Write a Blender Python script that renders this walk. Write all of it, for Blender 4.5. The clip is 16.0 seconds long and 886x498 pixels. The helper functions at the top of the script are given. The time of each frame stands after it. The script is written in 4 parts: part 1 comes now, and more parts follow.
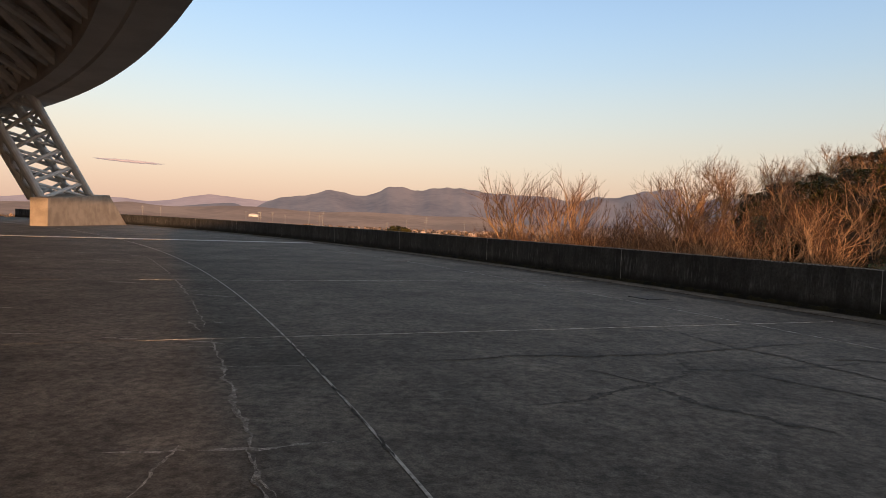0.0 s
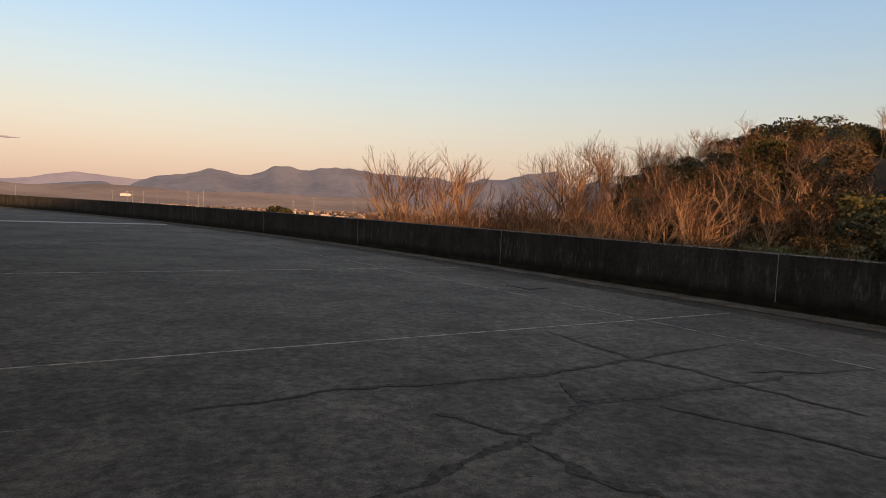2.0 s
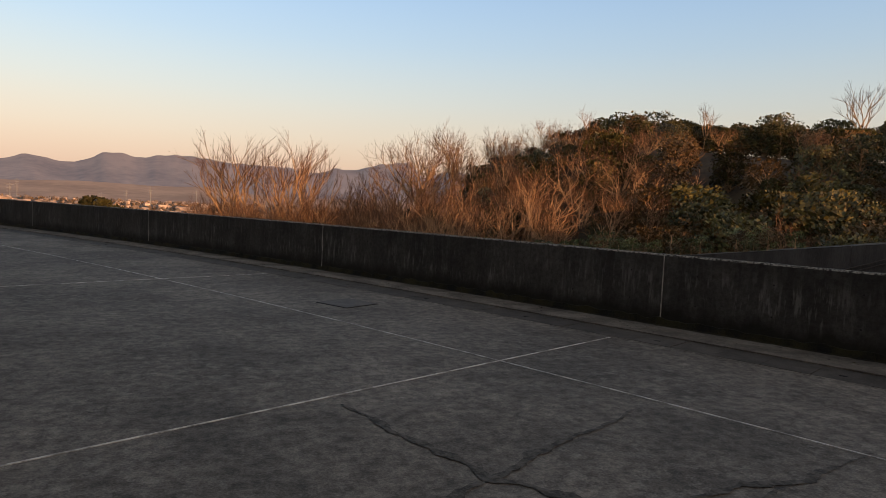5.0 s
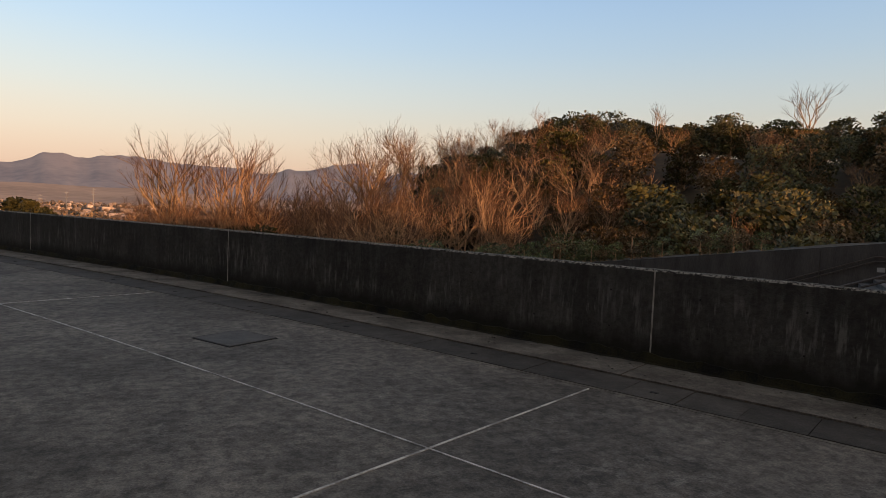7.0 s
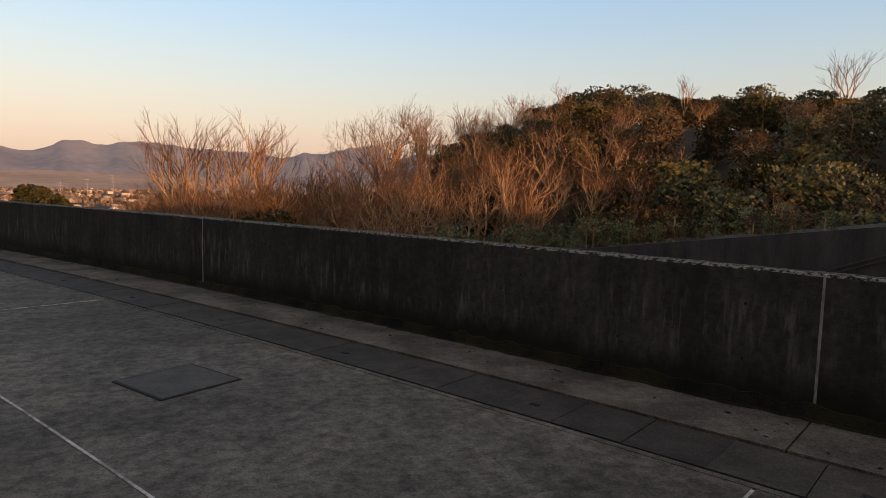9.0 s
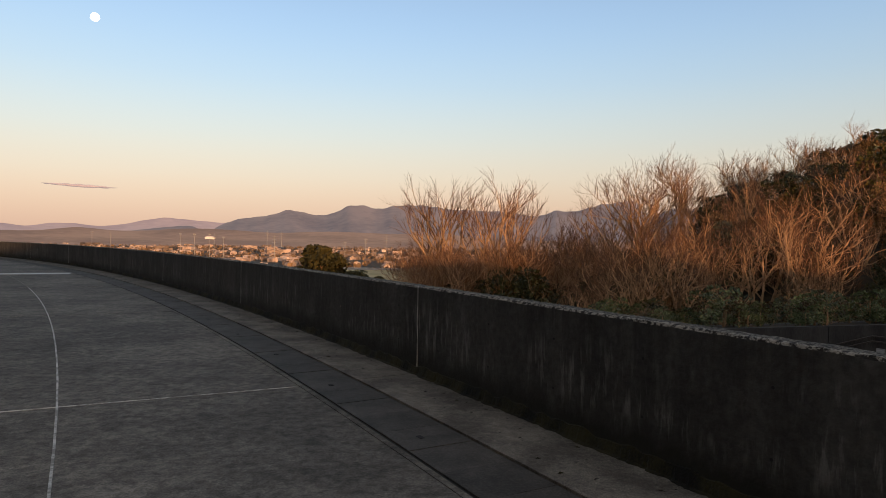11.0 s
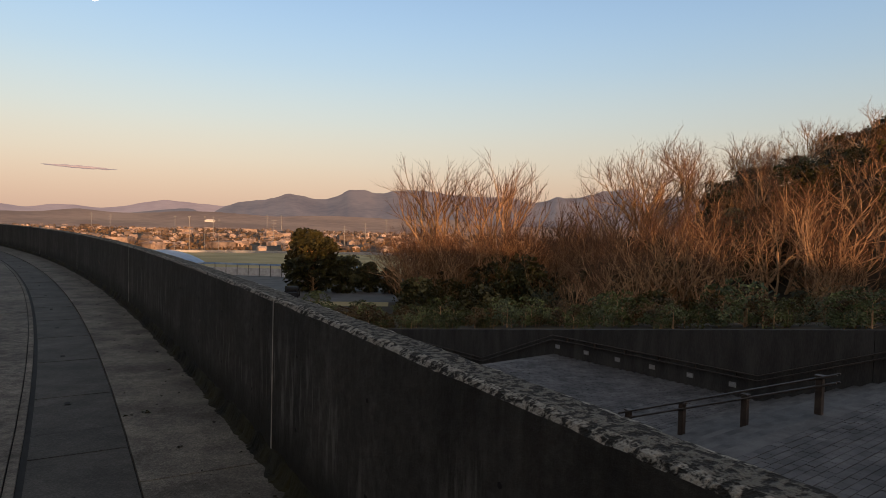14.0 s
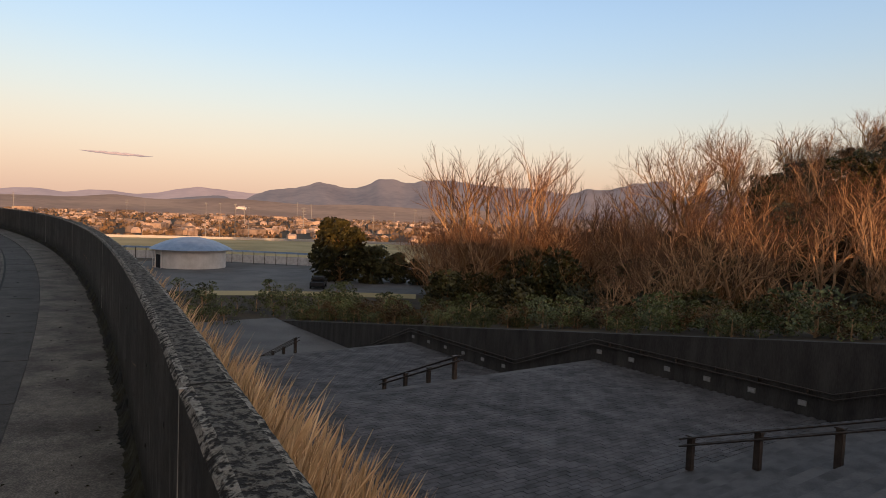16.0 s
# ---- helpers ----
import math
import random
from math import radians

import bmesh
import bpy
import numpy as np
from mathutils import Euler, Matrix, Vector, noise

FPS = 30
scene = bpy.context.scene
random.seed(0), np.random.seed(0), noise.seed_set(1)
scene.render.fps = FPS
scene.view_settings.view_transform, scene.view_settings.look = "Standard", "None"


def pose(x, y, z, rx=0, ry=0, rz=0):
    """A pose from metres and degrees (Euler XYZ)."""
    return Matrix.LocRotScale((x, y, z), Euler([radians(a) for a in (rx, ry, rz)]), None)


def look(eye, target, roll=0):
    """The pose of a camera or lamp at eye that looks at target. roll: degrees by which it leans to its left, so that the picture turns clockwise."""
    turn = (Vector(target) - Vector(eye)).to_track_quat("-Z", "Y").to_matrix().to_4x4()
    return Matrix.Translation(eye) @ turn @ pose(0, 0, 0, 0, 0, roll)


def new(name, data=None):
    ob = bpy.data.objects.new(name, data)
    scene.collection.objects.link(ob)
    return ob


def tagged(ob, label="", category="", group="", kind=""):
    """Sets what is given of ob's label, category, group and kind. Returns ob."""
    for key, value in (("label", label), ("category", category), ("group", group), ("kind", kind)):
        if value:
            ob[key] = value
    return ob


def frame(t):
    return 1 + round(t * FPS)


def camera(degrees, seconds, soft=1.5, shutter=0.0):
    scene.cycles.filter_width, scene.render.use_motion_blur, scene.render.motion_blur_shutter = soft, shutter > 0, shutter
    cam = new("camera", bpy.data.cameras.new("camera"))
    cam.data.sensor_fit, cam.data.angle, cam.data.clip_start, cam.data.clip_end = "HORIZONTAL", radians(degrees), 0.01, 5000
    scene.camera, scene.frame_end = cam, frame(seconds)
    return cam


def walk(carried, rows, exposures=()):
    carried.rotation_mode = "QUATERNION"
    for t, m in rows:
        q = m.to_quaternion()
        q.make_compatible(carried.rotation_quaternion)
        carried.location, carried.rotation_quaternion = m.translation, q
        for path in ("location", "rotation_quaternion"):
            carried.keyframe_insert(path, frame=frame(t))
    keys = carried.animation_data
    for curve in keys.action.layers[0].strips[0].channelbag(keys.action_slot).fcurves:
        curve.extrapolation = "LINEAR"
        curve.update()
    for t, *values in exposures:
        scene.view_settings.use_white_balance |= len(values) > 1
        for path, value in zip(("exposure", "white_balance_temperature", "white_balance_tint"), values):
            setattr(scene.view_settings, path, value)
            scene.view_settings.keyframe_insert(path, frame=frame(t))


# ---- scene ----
cam = camera(68.8, 16.0, soft=0.8)
PATH = [
    (0, (-0.459, -3.913, 1.591), (-0.569, -1.918, 1.507), 2.4),
    (0.5, (-0.295, -3.26, 1.568), (-0.353, -1.263, 1.471), 2.4),
    (1, (-0.11, -2.568, 1.563), (-0.088, -0.571, 1.456), 2.3),
    (1.5, (0.097, -2.036, 1.56), (0.2, -0.043, 1.439), 2.5),
    (2, (0.266, -1.409, 1.552), (0.497, 0.574, 1.424), 2.6),
    (2.5, (0.497, -0.912, 1.564), (0.807, 1.059, 1.426), 2.8),
    (3, (0.663, -0.236, 1.561), (1.051, 1.722, 1.426), 2.8),
    (3.5, (0.873, 0.272, 1.569), (1.335, 2.213, 1.431), 2.9),
    (4, (1.109, 0.896, 1.547), (1.647, 2.817, 1.415), 2.7),
    (4.5, (1.361, 1.377, 1.563), (1.962, 3.279, 1.425), 2.7),
    (5, (1.664, 1.967, 1.552), (2.333, 3.847, 1.415), 2.6),
    (7.5, (3.072, 4.617, 1.562), (3.874, 6.445, 1.433), 2.4),
    (8, (3.281, 5.207, 1.555), (4.06, 7.043, 1.413), 2.0),
    (8.5, (3.397, 5.824, 1.521), (4.168, 7.662, 1.359), 1.8),
    (9, (3.63, 6.402, 1.503), (4.379, 8.248, 1.315), 1.5),
    (9.5, (3.844, 6.995, 1.469), (4.431, 8.898, 1.286), 0.7),
    (10, (3.925, 7.633, 1.479), (4.227, 9.608, 1.384), 0.4),
    (10.2, (3.971, 7.868, 1.507), (4.16, 9.858, 1.448), 0.3),
    (12.5, (4.494, 10.528, 1.537), (4.423, 12.526, 1.52), 1.1),
    (13, (4.59, 11.101, 1.501), (4.55, 13.101, 1.469), 1.2),
    (13.5, (4.777, 11.652, 1.48), (4.76, 13.652, 1.426), 1.4),
    (14, (4.912, 12.242, 1.465), (4.913, 14.241, 1.392), 1.5),
    (14.5, (5.015, 12.772, 1.489), (5.015, 14.77, 1.409), 1.7),
    (15, (5.033, 13.361, 1.479), (5.024, 15.359, 1.385), 2.1),
    (15.5, (4.933, 13.792, 1.503), (4.89, 15.789, 1.403), 2.1),
    (16, (4.732, 14.29, 1.531), (4.647, 16.285, 1.425), 2.3),
]
EXPOSURES = [(0, 0.36, 6400, 9), (1, 0.34, 6400, 9), (2, 0.28, 6450, 9), (3.5, 0.34, 6500, 10), (7.5, 0.34, 6500, 10), (9, 0.4, 6500, 10), (10, 0.6, 6500, 10), (10.2, 0.62, 6500, 10),
             (12.3, -0.34, 6330, 5), (12.5, -0.32, 6330, 5), (13, -0.22, 6330, 5), (13.5, -0.1, 6380, 6), (14, 0.15, 6420, 8), (14.5, 0.3, 6400, 9), (16, 0.36, 6500, 10)]
walk(cam, [(t, look(eye, target, roll)) for t, eye, target, roll in PATH], EXPOSURES)

# ---- world, sun ----
SUN_AZ, SUN_EL = radians(152.4), radians(4.2)          # azimuth clockwise from +y
SUN_DIR = Vector((math.sin(SUN_AZ) * math.cos(SUN_EL), math.cos(SUN_AZ) * math.cos(SUN_EL), math.sin(SUN_EL)))
world = bpy.data.worlds.new("world")
scene.world = world
world.use_nodes = True
wn, wl = world.node_tree.nodes, world.node_tree.links
wn.clear()
w_out = wn.new("ShaderNodeOutputWorld")
w_bg = wn.new("ShaderNodeBackground")
w_sky = wn.new("ShaderNodeTexSky")
w_sky.sky_type, w_sky.sun_disc = "NISHITA", False
w_sky.sun_elevation, w_sky.sun_rotation = SUN_EL, SUN_AZ
w_mul = wn.new("ShaderNodeVectorMath")
w_mul.operation = "SCALE"
w_mul.inputs["Scale"].default_value = 0.1
w_tc = wn.new("ShaderNodeTexCoord")
w_sep = wn.new("ShaderNodeSeparateXYZ")
w_ramp = wn.new("ShaderNodeValToRGB")
w_ramp.color_ramp.interpolation = "B_SPLINE"
SKY_STOPS = [(0.0, (0.61, 0.39, 0.295)), (0.045, (0.745, 0.52, 0.385)), (0.09, (0.78, 0.645, 0.50)), (0.15, (0.70, 0.715, 0.65)),
             (0.23, (0.52, 0.68, 0.81)), (0.34, (0.36, 0.56, 0.86)), (0.6, (0.31, 0.38, 0.48)), (1.0, (0.32, 0.345, 0.38))]
els = w_ramp.color_ramp.elements
while len(els) < len(SKY_STOPS):
    els.new(0.5)
for e, (p, c) in zip(els, SKY_STOPS):
    e.position, e.color = p, (*c, 1)
w_mix = wn.new("ShaderNodeMix")
w_mix.data_type = "RGBA"
w_mix.inputs["Factor"].default_value = 0.88
wl.new(w_tc.outputs["Generated"], w_sep.inputs[0])
wl.new(w_sep.outputs["Z"], w_ramp.inputs[0])
wl.new(w_sky.outputs[0], w_mul.inputs[0])
wl.new(w_mul.outputs[0], w_mix.inputs["A"])
wl.new(w_ramp.outputs[0], w_mix.inputs["B"])
w_dot = wn.new("ShaderNodeVectorMath")
w_dot.operation = "DOT_PRODUCT"
w_dot.inputs[1].default_value = SUN_DIR
w_pow = wn.new("ShaderNodeMath")
w_pow.operation, w_pow.inputs[1].default_value = "POWER", 3.0
w_cl = wn.new("ShaderNodeClamp")
w_glow = wn.new("ShaderNodeMix")
w_glow.data_type, w_glow.blend_type = "RGBA", "ADD"
w_glow.inputs["B"].default_value = (1.05, 0.58, 0.26, 1)
wl.new(w_tc.outputs["Generated"], w_dot.inputs[0])
wl.new(w_dot.outputs["Value"], w_cl.inputs[0])
wl.new(w_cl.outputs[0], w_pow.inputs[0])
wl.new(w_pow.outputs[0], w_glow.inputs["Factor"])
w_sq = wn.new("ShaderNodeMath")
w_sq.operation, w_sq.inputs[1].default_value = "POWER", 2.0
w_fac = wn.new("ShaderNodeMapRange")
w_fac.inputs[3].default_value, w_fac.inputs[4].default_value = 0.77, 1.03
w_dim = wn.new("ShaderNodeVectorMath")
w_dim.operation = "SCALE"
wl.new(w_dot.outputs["Value"], w_sq.inputs[0])
wl.new(w_sq.outputs[0], w_fac.inputs[0])
wl.new(w_mix.outputs["Result"], w_dim.inputs[0])
wl.new(w_fac.outputs[0], w_dim.inputs["Scale"])
wl.new(w_dim.outputs[0], w_glow.inputs["A"])
wl.new(w_glow.outputs["Result"], w_bg.inputs[0])
wl.new(w_bg.outputs[0], w_out.inputs[0])
sun_data = bpy.data.lights.new("sun", "SUN")
sun_data.energy, sun_data.angle, sun_data.color = 5.0, radians(0.5), (1.0, 0.52, 0.25)
sun = new("sun", sun_data)
sun.matrix_world = look(SUN_DIR * 100, (0, 0, 0))


# ---- materials ----
def material(name, dark, light, scale=2.0, rough=0.85, bump=0.3, fine=30.0, stretch=(1, 1, 1), metal=0.0, rnd=0.0, island=0.0, glow=0.0, contrast=0.5, specular=0.3, local=False, speck=0.0):
    """A procedural surface: two scales of noise between two colours, fine relief, and a shift from piece to piece."""
    m = bpy.data.materials.new(name)
    m.use_nodes = True
    n, l = m.node_tree.nodes, m.node_tree.links
    b = n["Principled BSDF"]
    if local:
        src = n.new("ShaderNodeTexCoord").outputs["Object"]
    else:
        src = n.new("ShaderNodeNewGeometry").outputs["Position"]
    mp = n.new("ShaderNodeMapping")
    mp.inputs["Scale"].default_value = stretch
    l.new(src, mp.inputs[0])
    big, small = n.new("ShaderNodeTexNoise"), n.new("ShaderNodeTexNoise")
    big.inputs["Scale"].default_value, big.inputs["Detail"].default_value = scale, 6
    small.inputs["Scale"].default_value, small.inputs["Detail"].default_value = fine, 4
    l.new(mp.outputs[0], big.inputs[0])
    l.new(mp.outputs[0], small.inputs[0])
    add = n.new("ShaderNodeMath")
    add.operation = "ADD"
    half = n.new("ShaderNodeMath")
    half.operation, half.inputs[1].default_value = "MULTIPLY", 0.5
    l.new(small.outputs[0], half.inputs[0])
    l.new(big.outputs[0], add.inputs[0])
    l.new(half.outputs[0], add.inputs[1])
    rg = n.new("ShaderNodeMapRange")
    rg.inputs[1].default_value, rg.inputs[2].default_value = 0.75 - 0.25 * (1.1 - contrast), 0.75 + 0.25 * (1.1 - contrast)
    l.new(add.outputs[0], rg.inputs[0])
    mix = n.new("ShaderNodeMix")
    mix.data_type = "RGBA"
    mix.inputs["A"].default_value, mix.inputs["B"].default_value = (*dark, 1), (*light, 1)
    l.new(rg.outputs[0], mix.inputs["Factor"])
    col = mix.outputs["Result"]
    for amount, kind in ((rnd, "ShaderNodeObjectInfo"), (island, "ShaderNodeNewGeometry")):
        if amount:
            src2 = n.new(kind).outputs["Random" if kind == "ShaderNodeObjectInfo" else "Random Per Island"]
            r2 = n.new("ShaderNodeMapRange")
            r2.inputs[3].default_value, r2.inputs[4].default_value = 1 - amount, 1 + amount
            l.new(src2, r2.inputs[0])
            hs = n.new("ShaderNodeHueSaturation")
            l.new(r2.outputs[0], hs.inputs["Value"])
            l.new(col, hs.inputs["Color"])
            col = hs.outputs[0]
    if speck:
        # middle-sized blotches and light grit of the worn surface
        mid, grit = n.new("ShaderNodeTexNoise"), n.new("ShaderNodeTexNoise")
        mid.inputs["Scale"].default_value, mid.inputs["Detail"].default_value, mid.inputs["Roughness"].default_value = 9.0, 10, 0.75
        grit.inputs["Scale"].default_value, grit.inputs["Detail"].default_value = 95.0, 2
        l.new(mp.outputs[0], mid.inputs[0])
        l.new(mp.outputs[0], grit.inputs[0])
        scuff = n.new("ShaderNodeTexNoise")
        scuff.inputs["Scale"].default_value, scuff.inputs["Detail"].default_value, scuff.inputs["Roughness"].default_value = 1.9, 12, 0.78
        l.new(mp.outputs[0], scuff.inputs[0])
        for nd, lo, hi, amp in ((mid, 0.42, 0.6, speck * 0.55), (grit, 0.4, 0.66, speck), (scuff, 0.48, 0.66, speck * 0.5)):
            r3 = n.new("ShaderNodeMapRange")
            r3.inputs[1].default_value, r3.inputs[2].default_value = lo, hi
            r3.inputs[3].default_value, r3.inputs[4].default_value = 1 - amp * 0.6, 1 + amp
            l.new(nd.outputs[0], r3.inputs[0])
            h3 = n.new("ShaderNodeHueSaturation")
            l.new(r3.outputs[0], h3.inputs["Value"])
            l.new(col, h3.inputs["Color"])
            col = h3.outputs[0]
    l.new(col, b.inputs["Base Color"])
    b.inputs["Roughness"].default_value, b.inputs["Metallic"].default_value = rough, metal
    b.inputs["Specular IOR Level"].default_value = specular
    # glow puts light into the colour itself: distance haze, cloud, moon
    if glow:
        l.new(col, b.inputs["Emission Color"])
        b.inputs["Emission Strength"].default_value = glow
    if bump:
        bp = n.new("ShaderNodeBump")
        bp.inputs["Strength"].default_value, bp.inputs["Distance"].default_value = bump, 0.02
        l.new(add.outputs[0], bp.inputs["Height"])
        l.new(bp.outputs[0], b.inputs["Normal"])
    return m


def node_kit(m):
    """Short calls for the nodes of one material."""
    n, l = m.node_tree.nodes, m.node_tree.links
    pos = n.new("ShaderNodeNewGeometry").outputs["Position"]

    def field(scale, detail=6, rough=0.6, stretch=(1, 1, 1), shift=0.0):
        mp = n.new("ShaderNodeMapping")
        mp.inputs["Scale"].default_value, mp.inputs["Location"].default_value = stretch, (shift, shift * 0.7, 0)
        l.new(pos, mp.inputs[0])
        t = n.new("ShaderNodeTexNoise")
        t.inputs["Scale"].default_value, t.inputs["Detail"].default_value, t.inputs["Roughness"].default_value = scale, detail, rough
        l.new(mp.outputs[0], t.inputs[0])
        return t.outputs[0]

    def ranged(src, a, b, lo=0.0, hi=1.0):
        r = n.new("ShaderNodeMapRange")
        for k, v in zip((1, 2, 3, 4), (a, b, lo, hi)):
            r.inputs[k].default_value = v
        l.new(src, r.inputs[0])
        return r.outputs[0]

    def calc(op, a, b):
        q = n.new("ShaderNodeMath")
        q.operation = op
        for k, v in enumerate((a, b)):
            if isinstance(v, float):
                q.inputs[k].default_value = v
            else:
                l.new(v, q.inputs[k])
        return q.outputs[0]

    def blend(fac, a, b):
        q = n.new("ShaderNodeMix")
        q.data_type = "RGBA"
        l.new(fac, q.inputs["Factor"])
        for k, v in (("A", a), ("B", b)):
            if isinstance(v, tuple):
                q.inputs[k].default_value = (*v, 1)
            else:
                l.new(v, q.inputs[k])
        return q.outputs["Result"]

    def value(col, fac):
        h = n.new("ShaderNodeHueSaturation")
        l.new(fac, h.inputs["Value"])
        l.new(col, h.inputs["Color"])
        return h.outputs[0]

    def finish(col, height, strength, rough=0.87, dist=0.02):
        b = n["Principled BSDF"]
        l.new(col, b.inputs["Base Color"])
        b.inputs["Roughness"].default_value, b.inputs["Specular IOR Level"].default_value = rough, 0.3
        bp = n.new("ShaderNodeBump")
        bp.inputs["Strength"].default_value, bp.inputs["Distance"].default_value = strength, dist
        l.new(height, bp.inputs["Height"])
        l.new(bp.outputs[0], b.inputs["Normal"])

    return n, l, pos, field, ranged, calc, blend, value, finish


def slab_material():
    """Old paving concrete: broad stains, worn pale blotches, open grain."""
    m = bpy.data.materials.new("worn_concrete_paving")
    m.use_nodes = True
    n, l, pos, field, ranged, calc, blend, value, finish = node_kit(m)
    col = blend(ranged(field(0.45, 7, 0.6), 0.38, 0.62), (0.068, 0.0605, 0.05), (0.122, 0.109, 0.091))
    col = value(col, ranged(field(2.6, 8, 0.68, shift=7.0), 0.4, 0.6, 0.76, 1.22))
    blotch = field(11.0, 8, 0.72, shift=3.0)
    col = value(col, ranged(blotch, 0.4, 0.6, 0.62, 1.4))
    worn = calc("MULTIPLY", ranged(field(6.5, 10, 0.8, (1, 1, 1), 19.0), 0.5, 0.62), ranged(field(0.7, 4, 0.5, shift=31.0), 0.42, 0.6))
    col = blend(calc("MULTIPLY", worn, 0.62), col, (0.215, 0.198, 0.17))
    grain = field(60.0, 3, 0.6)
    col = value(col, ranged(grain, 0.35, 0.65, 0.75, 1.25))
    piece = n.new("ShaderNodeObjectInfo").outputs["Random"]
    col = value(col, ranged(piece, 0.0, 1.0, 0.93, 1.07))
    finish(col, calc("ADD", blotch, calc("MULTIPLY", grain, 0.4)), 0.4)
    return m


def parapet_material():
    """Weathered cast concrete: rain streaks, lime runs, a damp dark foot."""
    m = bpy.data.materials.new("weathered_wall_concrete")
    m.use_nodes = True
    n, l, pos, field, ranged, calc, blend, value, finish = node_kit(m)
    sep = n.new("ShaderNodeSeparateXYZ")
    l.new(pos, sep.inputs[0])
    z = sep.outputs["Z"]
    col = blend(ranged(field(0.9, 7, 0.6, (1, 1, 0.7)), 0.36, 0.64), (0.037, 0.0355, 0.0315), (0.069, 0.067, 0.06))
    streak = field(1.0, 7, 0.62, (2.6, 2.6, 0.4), 5.0)
    col = value(col, ranged(streak, 0.36, 0.64, 0.72, 1.25))
    skin = field(16.0, 7, 0.7)
    col = value(col, ranged(skin, 0.36, 0.64, 0.7, 1.3))
    # pale lime runs in the middle of the face, gathered in places
    run = calc("MULTIPLY", ranged(field(1.0, 6, 0.66, (15.0, 15.0, 2.4), 11.0), 0.52, 0.63), ranged(field(1.0, 3, 0.5, (0.9, 0.9, 1.6), 2.0), 0.42, 0.56))
    run = calc("MULTIPLY", run, calc("MULTIPLY", ranged(z, 0.14, 0.4), ranged(z, 0.92, 0.62)))
    col = blend(calc("MULTIPLY", run, 0.6), col, (0.205, 0.2, 0.18))
    # dark runs down from the top
    drip = calc("MULTIPLY", ranged(field(1.0, 5, 0.6, (9.0, 9.0, 0.5), 23.0), 0.5, 0.62), ranged(z, 0.45, 0.97))
    col = blend(calc("MULTIPLY", drip, 0.5), col, (0.022, 0.02, 0.017))
    # damp growth at the foot with a ragged upper edge
    edge = calc("ADD", z, calc("MULTIPLY", field(1.0, 6, 0.65, (4.0, 4.0, 1.5), 41.0), -0.42))
    col = blend(calc("MULTIPLY", ranged(edge, 0.12, -0.06), 0.93), col, (0.014, 0.0135, 0.009))
    finish(col, skin, 0.5)
    return m


M_SLAB = slab_material()
M_SEAL = material("pale_joint_sealant", (0.2, 0.19, 0.17), (0.52, 0.5, 0.46), 5, 0.7, 0.2, contrast=0.7)
M_OLDSEAL = material("dirty_joint_sealant", (0.075, 0.068, 0.056), (0.24, 0.22, 0.19), 4, 0.8, 0.2, contrast=0.7)
M_WALLSEAL = material("stained_wall_sealant", (0.22, 0.21, 0.18), (0.46, 0.44, 0.39), 7, 0.7, 0.2, 20, (3, 3, 1))
# emission stands in for haze over the foothills
M_FOOT = material("foothill_woods_haze_glow", (0.125, 0.08, 0.06), (0.185, 0.12, 0.085), 0.004, 1.0, 0.0, 0.03, glow=0.5)
M_CRACK = material("dark_crack_filler", (0.03, 0.0275, 0.0235), (0.085, 0.077, 0.065), 14, 0.9, 0.6, 50, contrast=0.6)
M_CURB = material("pale_concrete_strip", (0.07, 0.062, 0.051), (0.16, 0.144, 0.119), 2.2, 0.85, 0.6, 40, rnd=0.06, speck=0.4)
M_LID = material("grey_gutter_lid", (0.036, 0.032, 0.0265), (0.066, 0.059, 0.05), 3, 0.8, 0.3, 60, rnd=0.15, speck=0.3)
M_COVER = material("worn_steel_cover", (0.052, 0.047, 0.04), (0.085, 0.077, 0.066), 6, 0.75, 0.4, 60)
# near-black colour stands in for shade inside gaps, slots and openings
M_DARK = material("dark_gap", (0.012, 0.012, 0.012), (0.02, 0.02, 0.02), 5, 0.9, 0.0)
M_WALL = parapet_material()
M_CAP = material("lichen_wall_top", (0.014, 0.012, 0.01), (0.13, 0.12, 0.1), 34, 0.95, 1.0, 120, contrast=0.85)
M_CRUST = material("pale_lichen_crust", (0.018, 0.016, 0.013), (0.27, 0.25, 0.21), 30, 0.95, 1.0, 110, contrast=0.85)
# moss colour lowered to near black to hold shade as well
M_SHADEMOSS = material("shaded_dark_moss", (0.004, 0.0038, 0.0026), (0.024, 0.0215, 0.0065), 3, 0.95, 0.8, 60, contrast=0.6)
M_PED = material("pedestal_concrete", (0.22, 0.185, 0.145), (0.32, 0.275, 0.22), 1.2, 0.85, 0.2, 20)
M_STEEL = material("grey_painted_steel", (0.52, 0.51, 0.49), (0.62, 0.61, 0.59), 2, 0.5, 0.05, 30)
M_POLE = material("dull_galvanised_pole", (0.2, 0.19, 0.175), (0.28, 0.27, 0.25), 2, 0.6, 0.0, 10)
M_ROOF = material("grey_roof_lining", (0.45, 0.435, 0.42), (0.55, 0.53, 0.51), 0.5, 0.6, 0.05, 10)
M_PLATE = material("galvanised_cover_plate", (0.34, 0.33, 0.31), (0.48, 0.47, 0.45), 2, 0.55, 0.05, 30)
M_PAVE = material("grey_paver", (0.040, 0.0385, 0.0395), (0.09, 0.087, 0.088), 1.5, 0.85, 0.4, 60, rnd=0.15, island=0.2)
M_STAIRWALL = material("dark_retaining_concrete", (0.026, 0.023, 0.02), (0.062, 0.056, 0.049), 1.2, 0.9, 0.4, 18, (2, 2, 0.4), contrast=0.3)
M_RAIL = material("brown_rail_paint", (0.035, 0.026, 0.02), (0.06, 0.045, 0.035), 6, 0.5, 0.1, 40)
